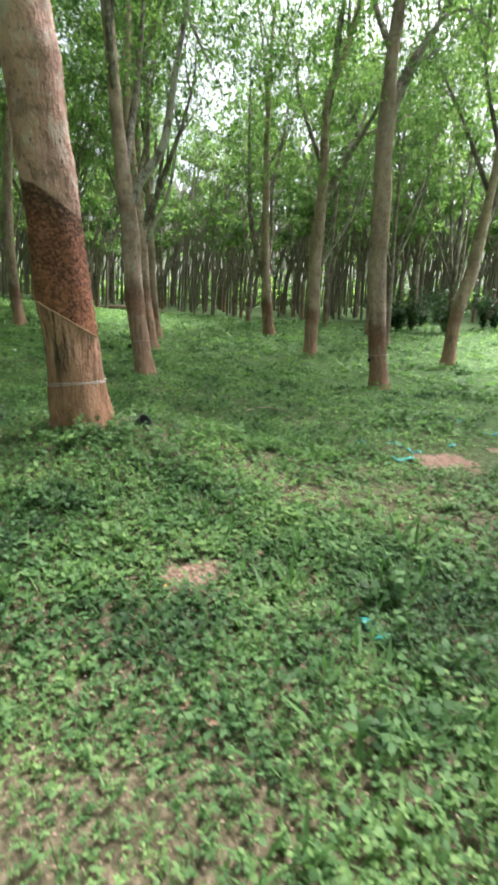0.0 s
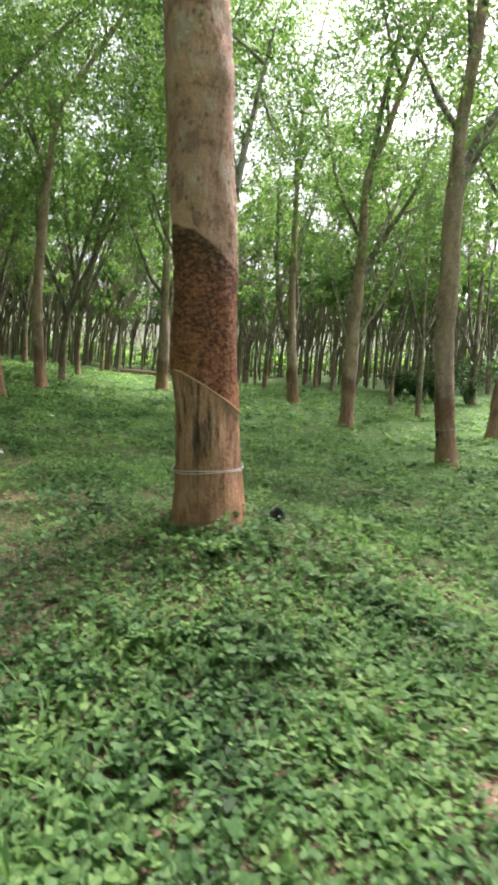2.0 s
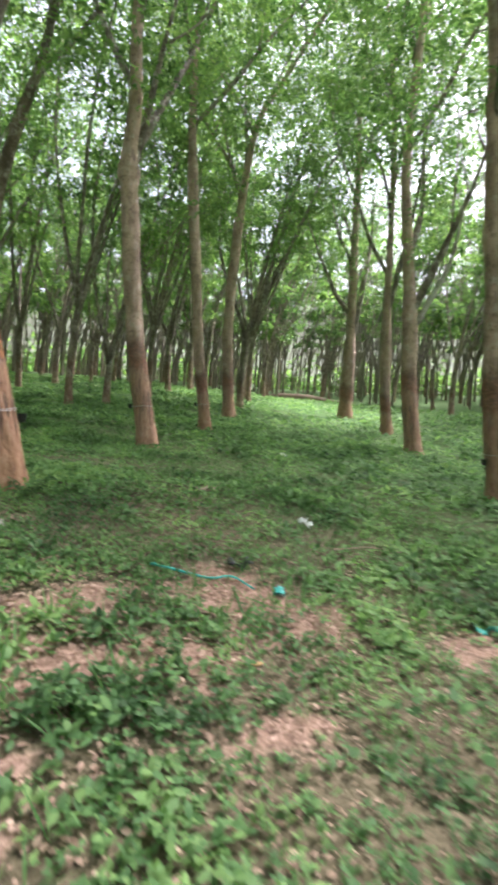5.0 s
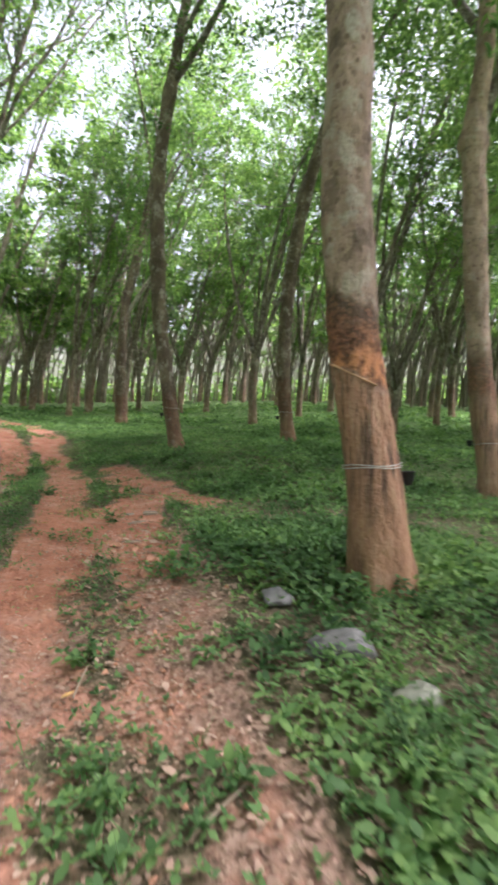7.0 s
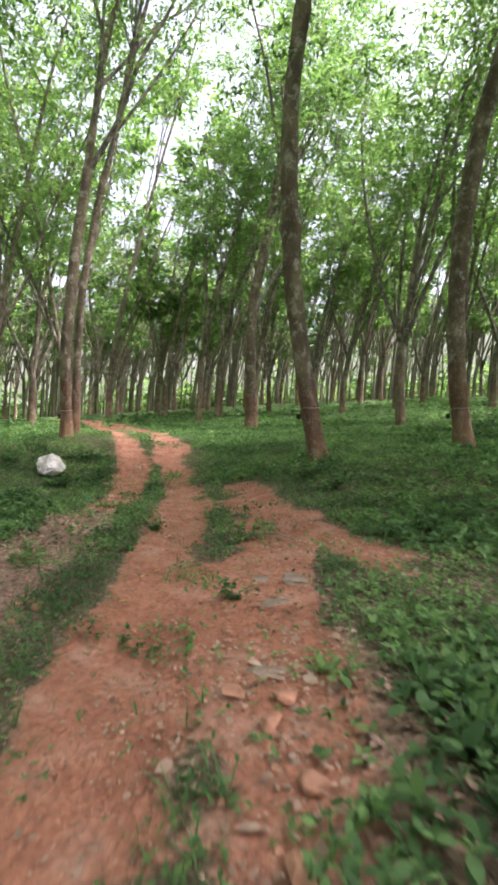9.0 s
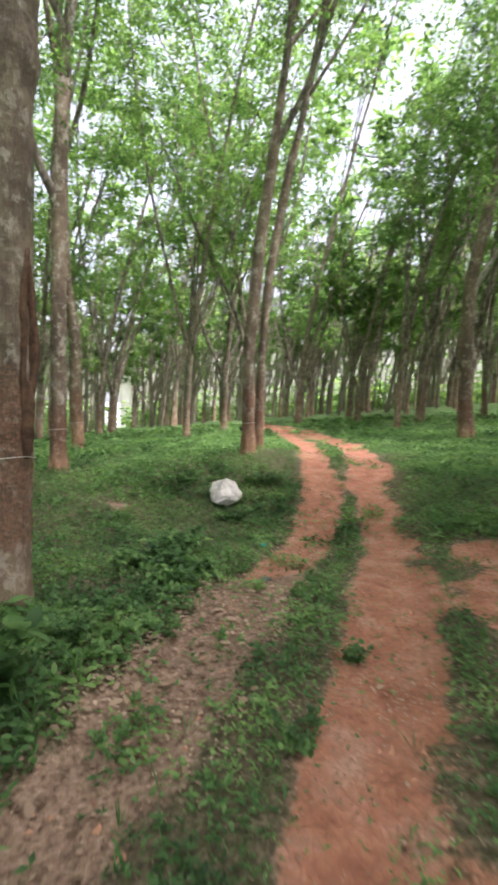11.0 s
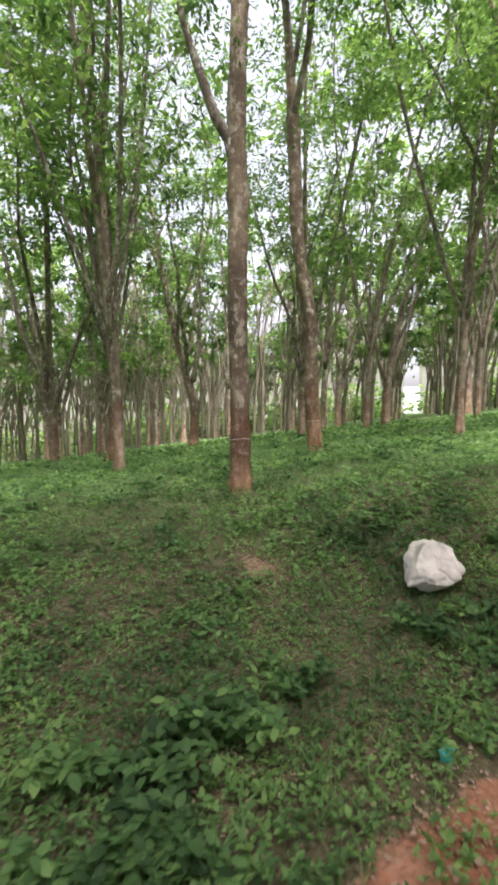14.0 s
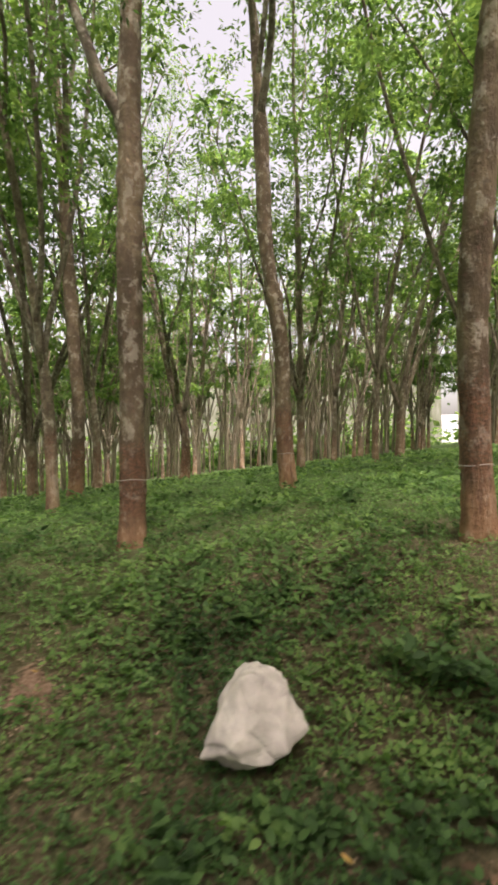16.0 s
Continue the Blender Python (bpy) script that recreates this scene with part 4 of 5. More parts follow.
# glowing backdrop beyond the plantation, haze painted in: pale far trees under a ragged skyline, open where a row ends
# in bright sky
haze_nodes = Nodes("painted_haze_glow")
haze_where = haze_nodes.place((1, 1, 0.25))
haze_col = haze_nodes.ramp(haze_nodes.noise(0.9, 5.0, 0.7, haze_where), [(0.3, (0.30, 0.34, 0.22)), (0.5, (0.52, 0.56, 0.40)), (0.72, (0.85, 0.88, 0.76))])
# the far haze is put into the colour and glows by itself
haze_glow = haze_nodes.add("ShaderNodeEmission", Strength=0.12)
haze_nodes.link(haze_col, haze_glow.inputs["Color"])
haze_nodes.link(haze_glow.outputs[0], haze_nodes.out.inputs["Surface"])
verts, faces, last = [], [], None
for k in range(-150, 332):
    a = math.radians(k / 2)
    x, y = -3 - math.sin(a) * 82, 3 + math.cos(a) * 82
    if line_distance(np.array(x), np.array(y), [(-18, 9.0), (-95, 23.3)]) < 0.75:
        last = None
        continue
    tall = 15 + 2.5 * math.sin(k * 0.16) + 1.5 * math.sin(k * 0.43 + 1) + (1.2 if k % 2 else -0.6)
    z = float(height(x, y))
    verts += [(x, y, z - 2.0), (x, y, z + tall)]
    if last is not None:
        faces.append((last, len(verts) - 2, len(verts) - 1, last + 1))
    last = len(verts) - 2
tagged(new("backdrop", mesh_of("backdrop", verts, faces, haze_nodes.mat, False)), "glowing backdrop painted as a pale hazy tree line", "backdrop", kind="structure")

# glowing panel added behind the gap to brighten the dull horizon sky
gap_nodes = Nodes("sky_glow_panel")
gap_glow = gap_nodes.add("ShaderNodeEmission", Color=(0.95, 0.97, 1.0, 1), Strength=0.22)
gap_nodes.link(gap_glow.outputs[0], gap_nodes.out.inputs["Surface"])
gx_, gy_ = -83.5, 21.1
gz_ = float(height(gx_, gy_))
tagged(new("backdrop", mesh_of("sky_panel", [(gx_, gy_ - 1.6, gz_ - 1), (gx_, gy_ + 1.6, gz_ - 1), (gx_, gy_ + 1.6, gz_ + 4), (gx_, gy_ - 1.6, gz_ + 4)], [(0, 1, 2, 3)], gap_nodes.mat, False)), "glowing panel standing for bright sky where the tree rows end", "backdrop", kind="structure")


# ---- weeds and litter on the ground ----
WALK_FROM, WALK_TO = np.array((4.4, -4.8)), np.array((-10.2, 9.4))


def strip(g, per_m2, near, far, beyond):
    """Even random places in a strip beside the walked line, between two distances from it."""
    along = WALK_TO - WALK_FROM
    length = np.linalg.norm(along)
    along = along / length
    across = np.array((along[1], -along[0]))
    n = int((length + 2 * beyond) * 2 * far * per_m2)
    s, d = g.uniform(-beyond, length + beyond, n), g.uniform(-far, far, n)
    end = np.hypot(np.maximum(0, np.maximum(-s, s - length)), d)
    ok = (np.where((s < 0) | (s > length), end, abs(d)) >= near) & (np.where((s < 0) | (s > length), end, abs(d)) < far) & (((d > -0.9) | (s > length * 0.46)) & (s > -0.9) | (g.uniform(0, 1, n) < 0.42))
    p = WALK_FROM + s[ok, None] * along + d[ok, None] * across
    return p[:, 0], p[:, 1]


def weeds(name, seed, per_m2, near, far, size, per, keep, lift, shape, tris, mat, label, cat, steep=(0.35, 0.35)):
    g = np.random.default_rng(seed)
    x, y = strip(g, per_m2, near, far, min(far, 20.0))
    bare, _ = soil(x, y)
    ok = g.uniform(0, 1, len(x)) < keep(x, y, bare)
    x, y = x[ok], y[ok]
    z = height(x, y)
    lush = 0.85 + 0.42 * wave(x, y, 1.3, 2.2)
    tall = lift * g.uniform(0.2, 1.0, len(x)) * lush
    base = np.repeat(np.stack([x, y, z + np.clip(tall, 0.004, None)], -1), per, 0)
    n = len(base)
    turn = np.repeat(g.uniform(0, 6.28, len(x)), per) + np.tile(np.arange(per) * 6.283 / per, len(x)) + g.normal(0, 0.35, n)
    sizes = g.uniform(0.45, 1.35, n) * size * np.repeat(np.where(x < -8.5, 0.92, 1.0) * np.clip(1.0 + 0.45 * wave(x, y, 0.9, 8.0), 0.72, 1.4), per) * np.repeat(g.uniform(0.7, 1.2, len(x)) * np.clip(lush, 0.55, 1.3), per)
    v, t = leaves(base, turn, g.normal(*steep, n), g.normal(0, 0.3, n), sizes, shape, tris)
    return tagged(new(name, fast_mesh(name, v, t, mat)), label, cat, kind="stuff")


def green(x, y, b):
    tuft = np.clip(2.2 * wave(x, y, 4.2, 7.0) - 0.75, 0, 0.55)
    return np.maximum(np.clip(1.0 - 1.6 * b + 0.35 * wave(x, y, 11.0, 2.7), 0, 1) * np.clip(1.02 + 0.5 * (y < -0.8) + 0.62 * wave(x, y, 2.3, 0.9) + 0.4 * wave(x, y, 6.5, 3.3), 0.35 + 0.4 * (x < -8.5), 1), tuft * np.clip(b, 0, 1))


weeds("ground_weeds", 1, 520, 0.0, 3.2, 0.046, 4, green, 0.09, LEAF_SHAPE, LEAF_TRIS, M_WEED, "low broad-leaved green weeds covering the ground", "weeds", (0.3, 0.45))
weeds("small_weeds", 7, 640, 0.0, 3.6, 0.036, 4, lambda x, y, b: np.clip(green(x, y, b) + 0.12, 0, 1) * np.clip(0.8 + 0.6 * wave(x, y, 3.1, 5.5), 0.15, 1), 0.05, SLIM_SHAPE * np.array([1, 1.5, 1]), SLIM_TRIS, M_WEED, "fine small-leaved green weeds between the larger ones", "weeds")
weeds("ground_weeds", 8, 400, 0.0, 3.2, 0.05, 4, lambda x, y, b: np.clip(1 - 1.5 * b, 0, 1) * np.where(y < -0.4, 1.0, 0.0) * np.clip(0.8 + 0.7 * wave(x, y, 2.9, 4.4), 0.15, 1), 0.09, LEAF_SHAPE, LEAF_TRIS, M_WEED, "lush broad-leaved green weeds in a thick patch", "weeds", (0.3, 0.45))
weeds("ground_weeds", 2, 230, 3.0, 6.5, 0.075, 4, green, 0.11, SLIM_SHAPE * np.array([1, 1.6, 1]), SLIM_TRIS, M_SWARD_LIT, "low broad-leaved green weeds covering the ground", "weeds", (0.15, 0.38))
weeds("ground_weeds", 3, 90, 6.5, 13.0, 0.115, 3, green, 0.12, SLIM_SHAPE * np.array([1, 1.5, 1]), SLIM_TRIS, M_SWARD_LIT, "low green weeds under the trees", "weeds", (0.12, 0.35))
weeds("ground_weeds", 6, 14, 13.0, 30.0, 0.22, 3, green, 0.12, SLIM_SHAPE * np.array([1, 1.5, 1]), SLIM_TRIS, M_SWARD_LIT, "low green weeds under far trees", "weeds", (0.12, 0.35))
weeds("grass_tufts", 4, 130, 0.0, 7.0, 0.13, 6, lambda x, y, b: np.clip(1 - 1.1 * b, 0, 1) * np.clip(0.3 + 0.9 * wave(x, y, 1.1, 5.0) + 1.6 * np.exp(-((x - 5.0) ** 2 + (y + 3.0) ** 2) / 1.6), 0.06, 1), 0.01,
      SLIM_SHAPE * np.array([1.2, 0.2, 1.0]), SLIM_TRIS, M_GRASS, "thin green grass blades among the weeds", "grass", (0.8, 0.4))


def weed_mounds(seed, per_m2, near, far, leaf, count):
    """Scattered low mounds of leafy weeds that stand above the even cover."""
    g = np.random.default_rng(seed)
    x, y = strip(g, per_m2, near, far, min(far, 20.0))
    bare, _ = soil(x, y)
    ok = (bare < 0.1) & (g.uniform(0, 1, len(x)) < 0.55 + 0.6 * wave(x, y, 0.8, 6.6))
    x, y = x[ok], y[ok]
    wide, tall = np.repeat(g.uniform(0.12, 0.38, len(x)), count), np.repeat(g.uniform(0.06, 0.2, len(x)), count)
    a, d = g.uniform(0, 6.28, len(wide)), np.sqrt(g.uniform(0, 1, len(wide)))
    px, py = np.repeat(x, count) + np.cos(a) * d * wide * 1.5, np.repeat(y, count) + np.sin(a) * d * wide
    base = np.stack([px, py, height(px, py) + 0.02 + tall * (1 - d * d) * g.uniform(0.5, 1.0, len(px))], -1)
    v, t = leaves(base, a + g.normal(0, 0.6, len(a)), g.normal(0.15, 0.4, len(a)), g.normal(0, 0.35, len(a)), leaf * g.uniform(0.6, 1.3, len(a)), SLIM_SHAPE * np.array([1, 1.7, 1]), SLIM_TRIS)
    return tagged(new("weed_mounds", fast_mesh("weed_mounds", v, t, M_WEED)), "low leafy weed mounds scattered over the plantation floor", "weeds", kind="stuff")


weed_mounds(21, 3.2, 2.2, 7.0, 0.07, 70)
weed_mounds(23, 2.6, 0.7, 2.4, 0.05, 60)
weed_mounds(22, 1.7, 7.0, 24.0, 0.12, 40)
weeds("grass_tufts", 9, 70, 0.0, 4.0, 0.24, 5, lambda x, y, b: np.clip(1 - 1.1 * b, 0, 1) * np.exp(-((x - 5.0) ** 2 + (y + 2.7) ** 2) / 0.9), 0.01,
      SLIM_SHAPE * np.array([1.1, 0.3, 1.0]), SLIM_TRIS, M_GRASS, "long green grass blades in a thick tuft", "grass", (0.75, 0.35))
weeds("leaf_litter", 5, 700, 0.0, 4.5, 0.032, 1, lambda x, y, b: np.clip(np.where(x < -8.5, 0.3, 0.16 + 0.26 * (y < 2.5) + 0.3 * np.exp(-((x - 0.3) ** 2 + (y - 3.0) ** 2) / 2.5) + 0.5 * np.exp(-((x + 2.9) ** 2 + (y - 3.1) ** 2) / 0.9)) + np.where(b > 0.12, 1, 0) * np.clip(np.where(x > -4.6, 0.55, 0.42) + 0.75 * wave(x, y, 1.7, 3.0) + 0.25 * wave(x, y, 5.1, 1.0), 0.06, 1), 0, 1), 0.022,
      LEAF_SHAPE, LEAF_TRIS, M_DRY, "curled dry brown leaves lying on the soil", "leaf litter", (0.08, 0.3))


weeds("leaf_litter", 12, 300, 0.0, 4.5, 0.06, 1, lambda x, y, b: np.where(b > 0.12, 1, 0) * np.clip(np.where((line_distance(x, y, RUT_LEFT) < 0.5) & (x > -8.8), 0.5, 0.05) + 0.65 * np.exp(-((x + 3.1) ** 2 + (y - 3.3) ** 2) / 0.9) + 0.25 * np.exp(-((x + 4.6) ** 2 + (y - 5.6) ** 2) / 0.8), 0, 1), 0.02,
      LEAF_SHAPE, LEAF_TRIS, M_DRY, "large flat dry leaves fallen on the track", "leaf litter", (0.06, 0.25))


# ---- stones, scraps and cups ----
def stone(name, x, y, size, seed, mat, label, sink=0.3, turn=0.0, tilt=0.0, points=16, fine=2, rough=0.05, corners=(), crease=0.05):
    """A broken, faceted stone: the hull of a few scattered points, subdivided and roughened, sunk a little into the ground."""
    g = np.random.default_rng(seed)
    bm = bmesh.new()
    for q in corners:
        d = Vector(q) + Vector(g.normal(0, 0.05, 3))
        bm.verts.new((d.x * size[0], d.y * size[1], d.z * size[2]))
    for _ in range(0 if corners else points):
        d = Vector(g.normal(0, 1, 3)).normalized() * g.uniform(0.82, 1.0)
        bm.verts.new((d.x * size[0], d.y * size[1], d.z * size[2]))
    bmesh.ops.convex_hull(bm, input=bm.verts)
    bmesh.ops.delete(bm, geom=[v for v in bm.verts if not v.link_faces], context="VERTS")
    bmesh.ops.bevel(bm, geom=bm.edges[:], offset=min(size) * 0.10, segments=1, affect="EDGES", clamp_overlap=True)
    bmesh.ops.triangulate(bm, faces=bm.faces[:])
    for _ in range(fine):
        bmesh.ops.subdivide_edges(bm, edges=bm.edges[:], cuts=1, use_grid_fill=True)
    for v in bm.verts:
        q = Vector((v.co.x / size[0], v.co.y / size[1], v.co.z / size[2]))
        k = rough * (noise.noise(q * 1.7 + Vector((seed, 3, 1))) * 1.6 + noise.noise(q * 5.0 + Vector((0, seed, 0))) * 0.6)
        k -= crease * max(0.0, 1 - abs(noise.noise(q * 1.5 + Vector((2, 0.4 * seed, 5)))) * 6)
        v.co *= 1 + k
    me = bpy.data.meshes.new(name)
    bm.to_mesh(me)
    bm.free()
    me.materials.append(mat)
    ob = new(name, me)
    ob.matrix_basis = pose(x, y, float(height(x, y)) + size[2] * (1 - 2 * sink), tilt, 0, turn)
    return tagged(ob, label, "rock")


outline = [(0.09, 1.0), (-0.19, 0.92), (-0.54, 0.68), (-0.76, 0.23), (-0.95, -0.15), (-1.0, -0.5), (-0.8, -0.6), (-0.37, -0.76), (0.16, -0.74), (0.55, -0.4), (1.0, -0.12), (0.95, 0.25), (0.8, 0.73), (0.33, 0.92)]
boulder_corners = [(deep - 0.25 * max(z, 0.0), u * wide_, z * tall_ + up_) for deep, wide_, tall_, up_ in ((0.65, 0.6, 0.4, -0.12), (0.2, 1.0, 1.0, 0.0), (-0.7, 0.75, 0.8, 0.0)) for n_, (u, z) in enumerate(outline) if (n_ + int(10 * deep)) % 4 or wide_ == 1.0]
stone("boulder", -11.68, 8.08, (0.30, 0.255, 0.235), 27, M_WHITE_ROCK, "white faceted boulder resting among green weeds", 0.10, 12, 0, 0, 3, 0.09, boulder_corners, 0.045)
stone("rock", -1.93, 4.02, (0.23, 0.17, 0.14), 11, M_ROCK, "dark grey rock half hidden in weeds", 0.56, 20)
stone("rock", -1.57, 3.84, (0.19, 0.11, 0.08), 12, M_LICHEN, "pale rock lying beside the dark rock", 0.52, -10)
stone("rock", -2.4, 4.33, (0.13, 0.11, 0.085), 15, M_ROCK, "grey rock in the weeds beside the track", 0.4, 40)
stone("rock", -8.7, 7.12, (0.09, 0.07, 0.03), 13, M_ROCK, "small grey stone on the leafy rut", 0.3)
stone("rock", -0.01, 6.15, (0.30, 0.18, 0.13), 17, M_SLAB, "earthy brown stone low in the grass", 0.55, 20)
stone("pebble", -11.6, 6.23, (0.07, 0.06, 0.055), 14, M_LICHEN, "small pale stone in the weeds", 0.3)
stone("pebble", -5.64, 4.85, (0.06, 0.045, 0.035), 18, M_CLAYSTONE, "small tan stone beside the rut", 0.35)
stone("pebble", -5.82, 4.88, (0.045, 0.04, 0.03), 19, M_CLAYSTONE, "small tan stone beside the rut", 0.35)
for x, y, sx, sy, turn, mat in ((-5.05, 6.12, 0.24, 0.17, 30, M_SLAB), (-4.75, 6.27, 0.22, 0.18, 10, M_SLAB), (-4.62, 5.88, 0.20, 0.12, 50, M_SLAB), (-4.15, 5.2, 0.19, 0.09, 20, M_SLAB)):
    stone("stone_slab", x, y, (sx * 0.8, sy, 0.022), int(100 + 10 * sx + turn), mat, "flat cracked stone slab bedded in the red track", 0.72, turn, 0, 18, 2, 0.12)
for k, (x, y) in enumerate(((-4.13, 4.92), (-3.95, 5.03), (-3.88, 4.86), (-3.47, 4.44), (-3.6, 4.7), (-3.2, 4.0))):
    stone("stone", x, y, (0.07, 0.055, 0.04), 60 + k, M_CLAYSTONE, "small orange stone loose on the red track", 0.3, 40 * k, 0, 12, 1)
g = np.random.default_rng(44)
clods = []
for k in range(420):
    r = (RUT_MAIN, RUT_RIGHT, RUT_LEFT)[k % 3]
    q = g.integers(0, min(8, len(r) - 1))
    f = g.uniform(0, 1)
    px = r[q][0] + (r[q + 1][0] - r[q][0]) * f + g.normal(0, 0.2)
    py = r[q][1] + (r[q + 1][1] - r[q][1]) * f + g.normal(0, 0.2)
    a = g.uniform(0.008, 0.026)
    c = np.array([px, py, float(height(px, py)) + a * 0.3])
    corners = np.array([(1, 0, 0), (-1, 0, 0), (0, 1, 0), (0, -1, 0), (0, 0, 0.8), (0, 0, -0.8)]) * g.uniform(0.6, 1.1, (6, 3)) * a + g.normal(0, 0.15 * a, (6, 3))
    clods.append((c + corners, [(0, 2, 4), (2, 1, 4), (1, 3, 4), (3, 0, 4), (2, 0, 5), (1, 2, 5), (3, 1, 5), (0, 3, 5)]))
v, f = joined(clods)
tagged(new("track_gravel", mesh_of("track_gravel", v, f, M_CLAYSTONE, False)), "crumbs of red earth and gravel on the track", "gravel", kind="stuff")


def scrap(x, y, seed, w, l, mat=M_CYAN, name="plastic_scrap", label="torn cyan plastic sheet scrap caught in the weeds", lift=0.05):
    """A torn, crumpled piece of thin sheet."""
    g = np.random.default_rng(seed)
    nu, nv = 7, 5
    verts, faces = [], []
    turn = g.uniform(0, 6.28)
    for i in range(nu):
        for j in range(nv):
            u, q = (i / (nu - 1) - 0.5) * l, (j / (nv - 1) - 0.5) * w * g.uniform(0.6, 1.1)
            px, py = x + u * math.cos(turn) - q * math.sin(turn), y + u * math.sin(turn) + q * math.cos(turn)
            verts.append((px, py, float(height(px, py)) + lift + 0.022 * math.sin(9 * u / l + seed) + g.normal(0, 0.010)))
    for i in range(nu - 1):
        for j in range(nv - 1):
            if g.uniform() < 0.9:
                faces.append((i * nv + j, i * nv + j + 1, (i + 1) * nv + j + 1, (i + 1) * nv + j))
    ob = new(name, mesh_of(name, verts, faces, mat))
    solid = ob.modifiers.new("thickness", "SOLIDIFY")
    solid.thickness = 0.003
    return tagged(ob, label, "litter")


for k, (x, y, w, l) in enumerate(((7.8, 1.9, 0.10, 0.28), (7.2, 0.6, 0.16, 0.40), (7.45, 1.2, 0.08, 0.3), (7.0, 1.3, 0.07, 0.2), (9.6, 2.5, 0.14, 0.35), (9.45, 1.65, 0.10, 0.35), (7.5, 0.85, 0.08, 0.25), (4.99, -2.36, 0.14, 0.30),
                                  (2.0, 2.83, 0.10, 0.26), (3.2, 3.75, 0.10, 0.16), (0.68, 3.22, 0.10, 0.14), (-9.85, 7.74, 0.09, 0.11), (8.3, 1.1, 0.08, 0.2), (8.6, 2.0, 0.08, 0.25), (6.6, 1.0, 0.06, 0.2))):
    scrap(x, y, 200 + k, w * 0.8, l * 0.8, lift=0.022)
scrap(0.42, 3.56, 231, 0.09, 0.2, M_BLACK, label="black plastic scrap lying on bare soil")
for k, (x, y, l) in enumerate(((1.2, 4.9, 0.08), (1.55, 9.7, 0.22), (1.15, 5.0, 0.10))):
    scrap(x, y, 240 + k, l * 0.6, l, M_PAPER, "paper_scrap", "pale crumpled litter scrap in the grass")


def rod(name, points, r, mat, label, cat):
    pts = [(x, y, float(height(x, y)) + z) for x, y, z in points]
    ln = smooth_line(pts, 0.05)
    v, f = tube(ln, stem_radius(ln, r, r * 0.5), 6, np.random.default_rng(len(label)), 0.12)
    return tagged(new(name, mesh_of(name, v, f, mat)), label, cat)


rod("plastic_ribbon", [(-0.24, 3.42, 0.03), (0.0, 3.33, 0.04), (0.2, 3.3, 0.03), (0.35, 3.34, 0.04), (0.5, 3.2, 0.03)], 0.013, M_CYAN, "thin cyan plastic ribbon trailing over the soil", "litter")
rod("stick", [(-5.9, 7.16, 0.02), (-5.55, 7.12, 0.05), (-5.25, 6.98, 0.02)], 0.012, M_TWIG, "thin dry grey stick lying on the track", "stick")
rod("stick", [(-2.1, 2.89, 0.02), (-2.04, 3.02, 0.03), (-1.99, 3.16, 0.02)], 0.006, M_TWIG, "thin dry stick among fallen leaves", "stick")
rod("stick", [(3.1, 2.6, 0.05), (3.5, 2.5, 0.08), (3.9, 2.7, 0.05)], 0.009, M_TWIG, "thin dry stick in the weeds", "stick")
rod("stick", [(5.9, 3.2, 0.05), (6.3, 3.25, 0.09), (6.7, 3.1, 0.05)], 0.011, M_TWIG, "bent dry stick in the weeds", "stick")
rod("stick", [(1.3, 4.2, 0.03), (1.7, 4.25, 0.05), (2.1, 4.1, 0.03)], 0.006, M_TWIG, "dry stick on the bare soil", "stick")
rod("stick", [(-2.89, 3.22, 0.02), (-2.95, 3.33, 0.025), (-3.0, 3.43, 0.02)], 0.006, M_TWIG, "thin dry stick lying on the track", "stick")


def fallen_leaf(x, y, seed, mat, size=0.10):
    g = np.random.default_rng(seed)
    n = 7
    verts, faces = [], []
    turn, curl = g.uniform(0, 6.28), g.uniform(0.15, 0.35)
    for i in range(n):
        u = i / (n - 1)
        w = 0.20 * math.sin(math.pi * min(1, u * 0.95 + 0.05)) ** 0.8 * size * 1.6
        for side in (-1, 0, 1):
            a, b = (u - 0.5) * size, side * w * 0.55
            px, py = x + a * math.cos(turn) - b * math.sin(turn), y + a * math.sin(turn) + b * math.cos(turn)
            verts.append((px, py, float(height(x, y)) + 0.035 + size * curl * (2 * u - 1) ** 2 * 0.6 + abs(side) * w * 0.45))
    for i in range(n - 1):
        for j in range(2):
            faces.append((i * 3 + j, i * 3 + j + 1, i * 3 + 4 + j, i * 3 + 3 + j))
    return tagged(new("fallen_leaf", mesh_of("fallen_leaf", verts, faces, mat)), "curled yellow fallen leaf" if mat == M_YELLOW else "large curled dry brown fallen leaf", "leaf", "fallen leaves")


for k, (x, y) in enumerate(((3.93, -1.8), (-5.58, 5.56), (-5.64, 5.74), (-5.29, 5.21), (-5.73, 4.77), (-12.2, 6.45), (0.46, 2.3), (-11.2, 8.55), (-12.6, 6.9), (-2.9, 3.2))):
    fallen_leaf(x, y, 300 + k, M_YELLOW, 0.07)
for k, (x, y) in enumerate(((4.3, -1.96), (3.98, -2.8), (3.89, -2.68), (-0.08, 2.34), (-0.25, 1.99), (4.6, -1.5), (-2.4, 2.5), (-3.4, 3.1), (-6.7, 5.3), (-7.1, 5.6), (-7.3, 5.9), (-12.0, 6.6), (-1.0, 2.0), (-1.5, 2.3), (5.0, -1.1))):
    fallen_leaf(x, y, 330 + k, M_DRYLEAF, 0.10)


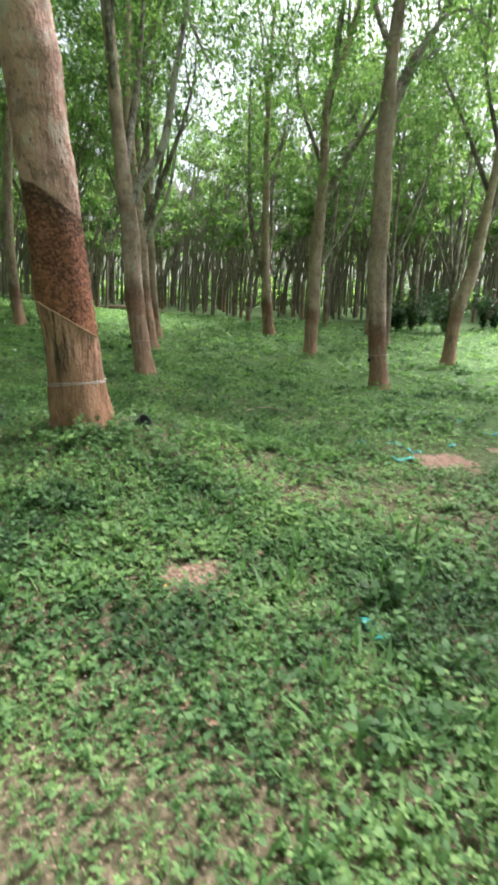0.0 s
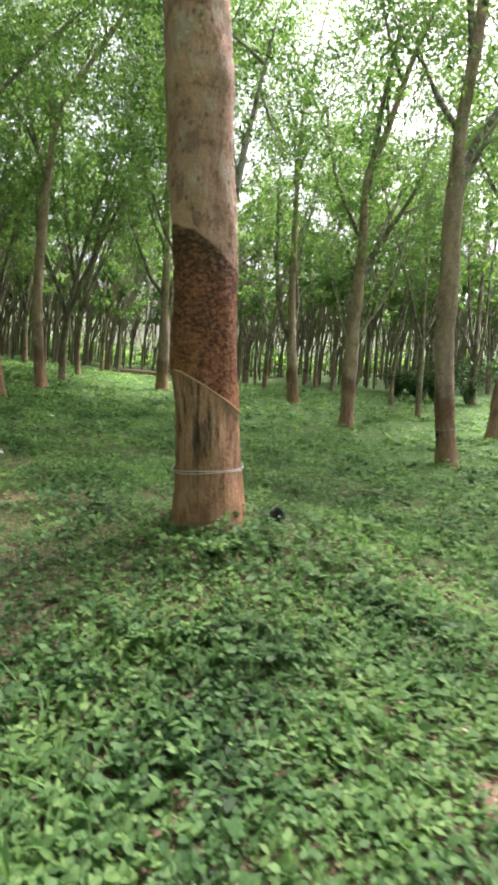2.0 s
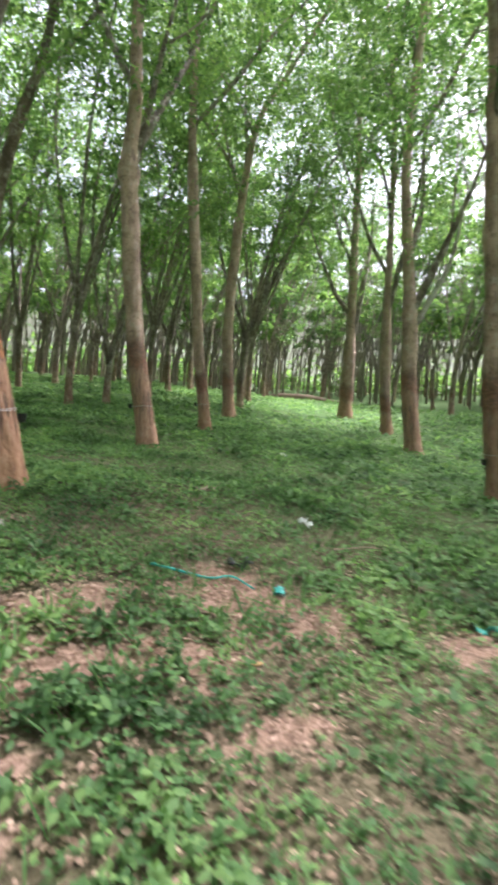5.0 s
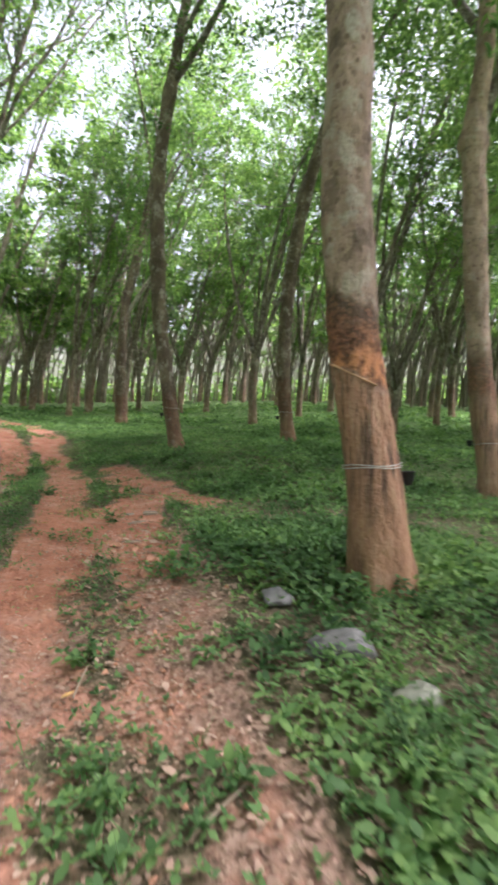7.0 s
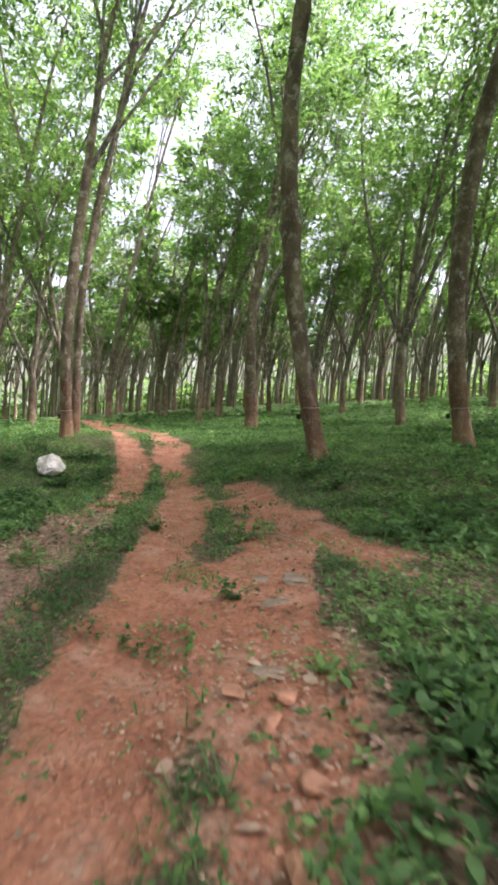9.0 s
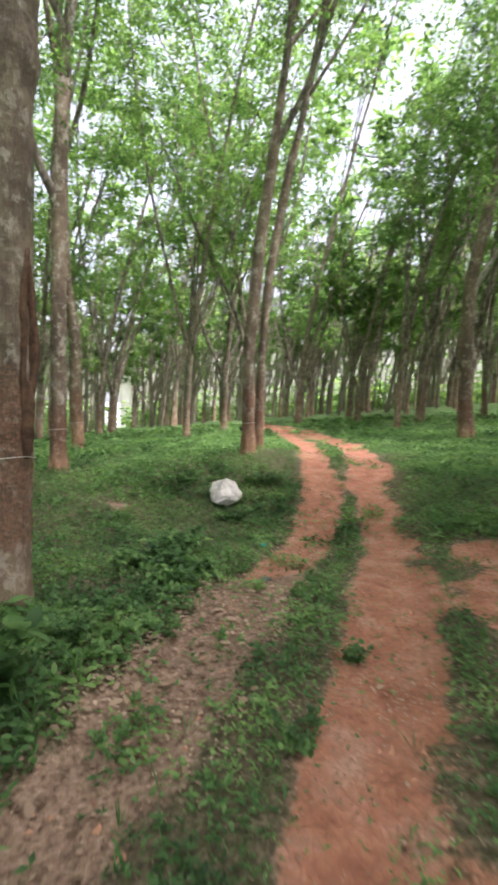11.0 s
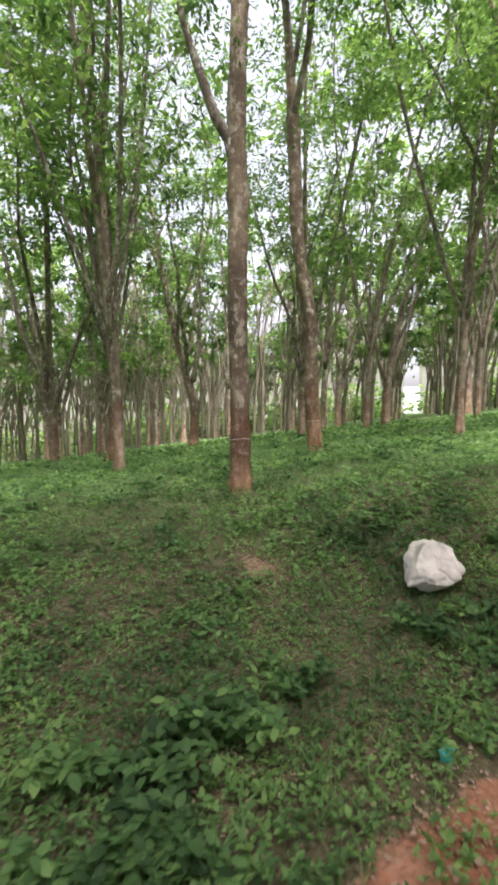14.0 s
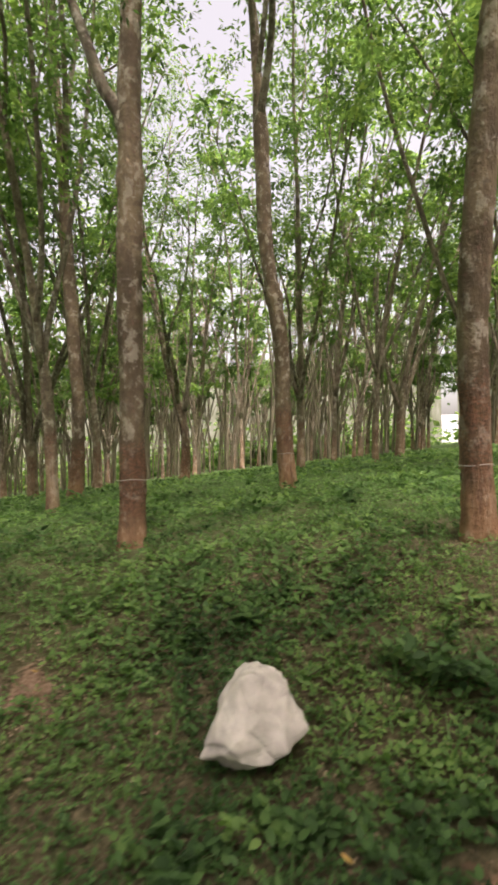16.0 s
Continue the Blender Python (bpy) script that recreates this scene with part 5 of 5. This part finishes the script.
def plant(name, x, y, tall, wide, count, leaf, seed, mat, label, cat="plant"):
    """A leafy herb or bush: thin stems from one foot, with leaves along them."""
    g = np.random.default_rng(seed)
    root = tagged(new(name), label, cat)
    root.location = (x, y, float(height(x, y)) - 0.01)
    pieces, tips = [], []
    for k in range(max(4, int(5 * wide / 0.3))):
        a, out = g.uniform(0, 6.28), g.uniform(0.25, 1.0) * wide
        top = g.uniform(0.55, 1.0) * tall
        ln = smooth_line([(0, 0, -0.02), (math.cos(a) * out * 0.35, math.sin(a) * out * 0.35, top * 0.5), (math.cos(a) * out, math.sin(a) * out, top)], max(0.04, tall / 12))
        pieces.append(tube(ln, stem_radius(ln, 0.004 + tall * 0.006, 0.002), 5, g, 0.05))
        tips += list(ln[len(ln) // 4 :])
    v, f = joined(pieces)
    part("stalk", mesh_of("stalk", v, f, M_STEM), root)
    tips = np.array(tips)
    base = tips[g.integers(0, len(tips), count)] + g.normal(0, leaf * 0.35, (count, 3))
    base[:, 2] = np.maximum(base[:, 2], 0.02)
    v, t = leaves(base, g.uniform(0, 6.28, count), g.normal(0.1, 0.4, count), g.normal(0, 0.35, count), g.uniform(0.6, 1.2, count) * leaf, LEAF_SHAPE, LEAF_TRIS)
    part("foliage", fast_mesh("foliage", v, t, mat), root)
    return root


g = np.random.default_rng(77)
for k, (x, y, tall, wide, count, leaf) in enumerate((
        (5.29, -2.13, 0.28, 0.28, 60, 0.10), (5.0, -2.7, 0.25, 0.3, 60, 0.09), (4.75, -3.0, 0.22, 0.25, 50, 0.09), (3.15, -0.6, 0.25, 0.45, 170, 0.075), (3.6, -0.75, 0.22, 0.4, 150, 0.075), (2.7, -0.5, 0.24, 0.4, 150, 0.075),
        (2.3, -0.8, 0.22, 0.4, 130, 0.075), (3.3, 0.35, 0.26, 0.35, 140, 0.08), (3.75, 0.4, 0.22, 0.3, 110, 0.08), (2.9, -1.1, 0.18, 0.35, 110, 0.075), (-7.35, 4.75, 0.42, 0.4, 130, 0.14), (-7.0, 4.35, 0.38, 0.4, 120, 0.13),
        (-6.6, 4.0, 0.35, 0.35, 100, 0.12), (-7.8, 5.2, 0.30, 0.4, 120, 0.10), (-8.7, 6.2, 0.24, 0.4, 130, 0.09), (-9.8, 6.45, 0.26, 0.5, 240, 0.095), (-9.45, 6.15, 0.26, 0.45, 220, 0.1), (-9.15, 6.5, 0.22, 0.4, 160, 0.09), (-10.3, 6.9, 0.2, 0.4, 150, 0.085), (-11.1, 7.85, 0.18, 0.35, 110, 0.085),
        (-11.3, 8.35, 0.15, 0.3, 80, 0.08), (-1.5, 3.4, 0.2, 0.3, 90, 0.065), (-1.1, 3.1, 0.1, 0.25, 50, 0.055), (-2.3, 4.5, 0.25, 0.35, 110, 0.09), (-1.6, 4.6, 0.24, 0.3, 100, 0.085), (-2.2, 5.1, 0.2, 0.3, 80, 0.08),
        (0.1, 2.2, 0.18, 0.25, 70, 0.065), (-0.3, 1.9, 0.2, 0.25, 80, 0.07), (-7.0, 9.6, 0.35, 0.6, 200, 0.10), (-8.0, 10.0, 0.32, 0.6, 190, 0.10), (-6.2, 9.0, 0.3, 0.55, 170, 0.10), (6.8, 12.3, 0.5, 0.5, 90, 0.12), (-12.2, 9.0, 0.25, 0.5, 140, 0.09),
        (-4.9, 5.75, 0.16, 0.16, 34, 0.09), (-5.75, 6.85, 0.2, 0.25, 60, 0.08), (-17.5, 8.4, 0.35, 0.6, 150, 0.12), (-6.3, 6.0, 0.16, 0.3, 70, 0.08), (-6.9, 6.7, 0.16, 0.3, 70, 0.08), (-3.05, 3.45, 0.14, 0.2, 40, 0.08), (-2.45, 2.95, 0.14, 0.2, 40, 0.08))):
    if leaf < 0.115:
        leaf, count = leaf * (0.68 if y < 0.6 else 0.88 if x < -8.5 else 0.6), int(count * (1.8 if y < 0.6 else 2.0))
    plant("weed_plant", x, y, tall * 0.9, wide, count, leaf, 700 + k, M_WEED, "leafy green weed clump rising from the ground")
for k in range(26):
    x, y = (g.uniform(19, 34), g.uniform(13, 26)) if k < 17 else (g.uniform(-34, -24), g.uniform(-16, -6))
    plant("bush", x, y, g.uniform(1.2, 2.6), g.uniform(0.9, 1.6), 520, 0.2, 800 + k, M_BUSH, "dark green leafy bush under the trees", "bush")

# a low cut bank of bare earth across the far end of the tree rows
bank_pts = []
for k in range(9):
    u = k / 8
    bx, by = 3.9 + 5.2 * u, 36.9 - 1.0 * u
    bank_pts.append((bx, by, float(height(bx, by)) + 0.05 + 0.05 * math.sin(5 * u)))
bank_line = smooth_line(bank_pts, 0.3)
bank_r = 0.28 * np.sqrt(np.clip(np.sin(np.linspace(0.05, math.pi - 0.05, len(bank_line))), 0.05, 1))
v, f = tube(bank_line, bank_r, 14, np.random.default_rng(3), 0.10)
tagged(new("earth_bank", mesh_of("earth_bank", v, f, M_BANK)), "low bare brown earth bank at the end of the rows", "earth bank")
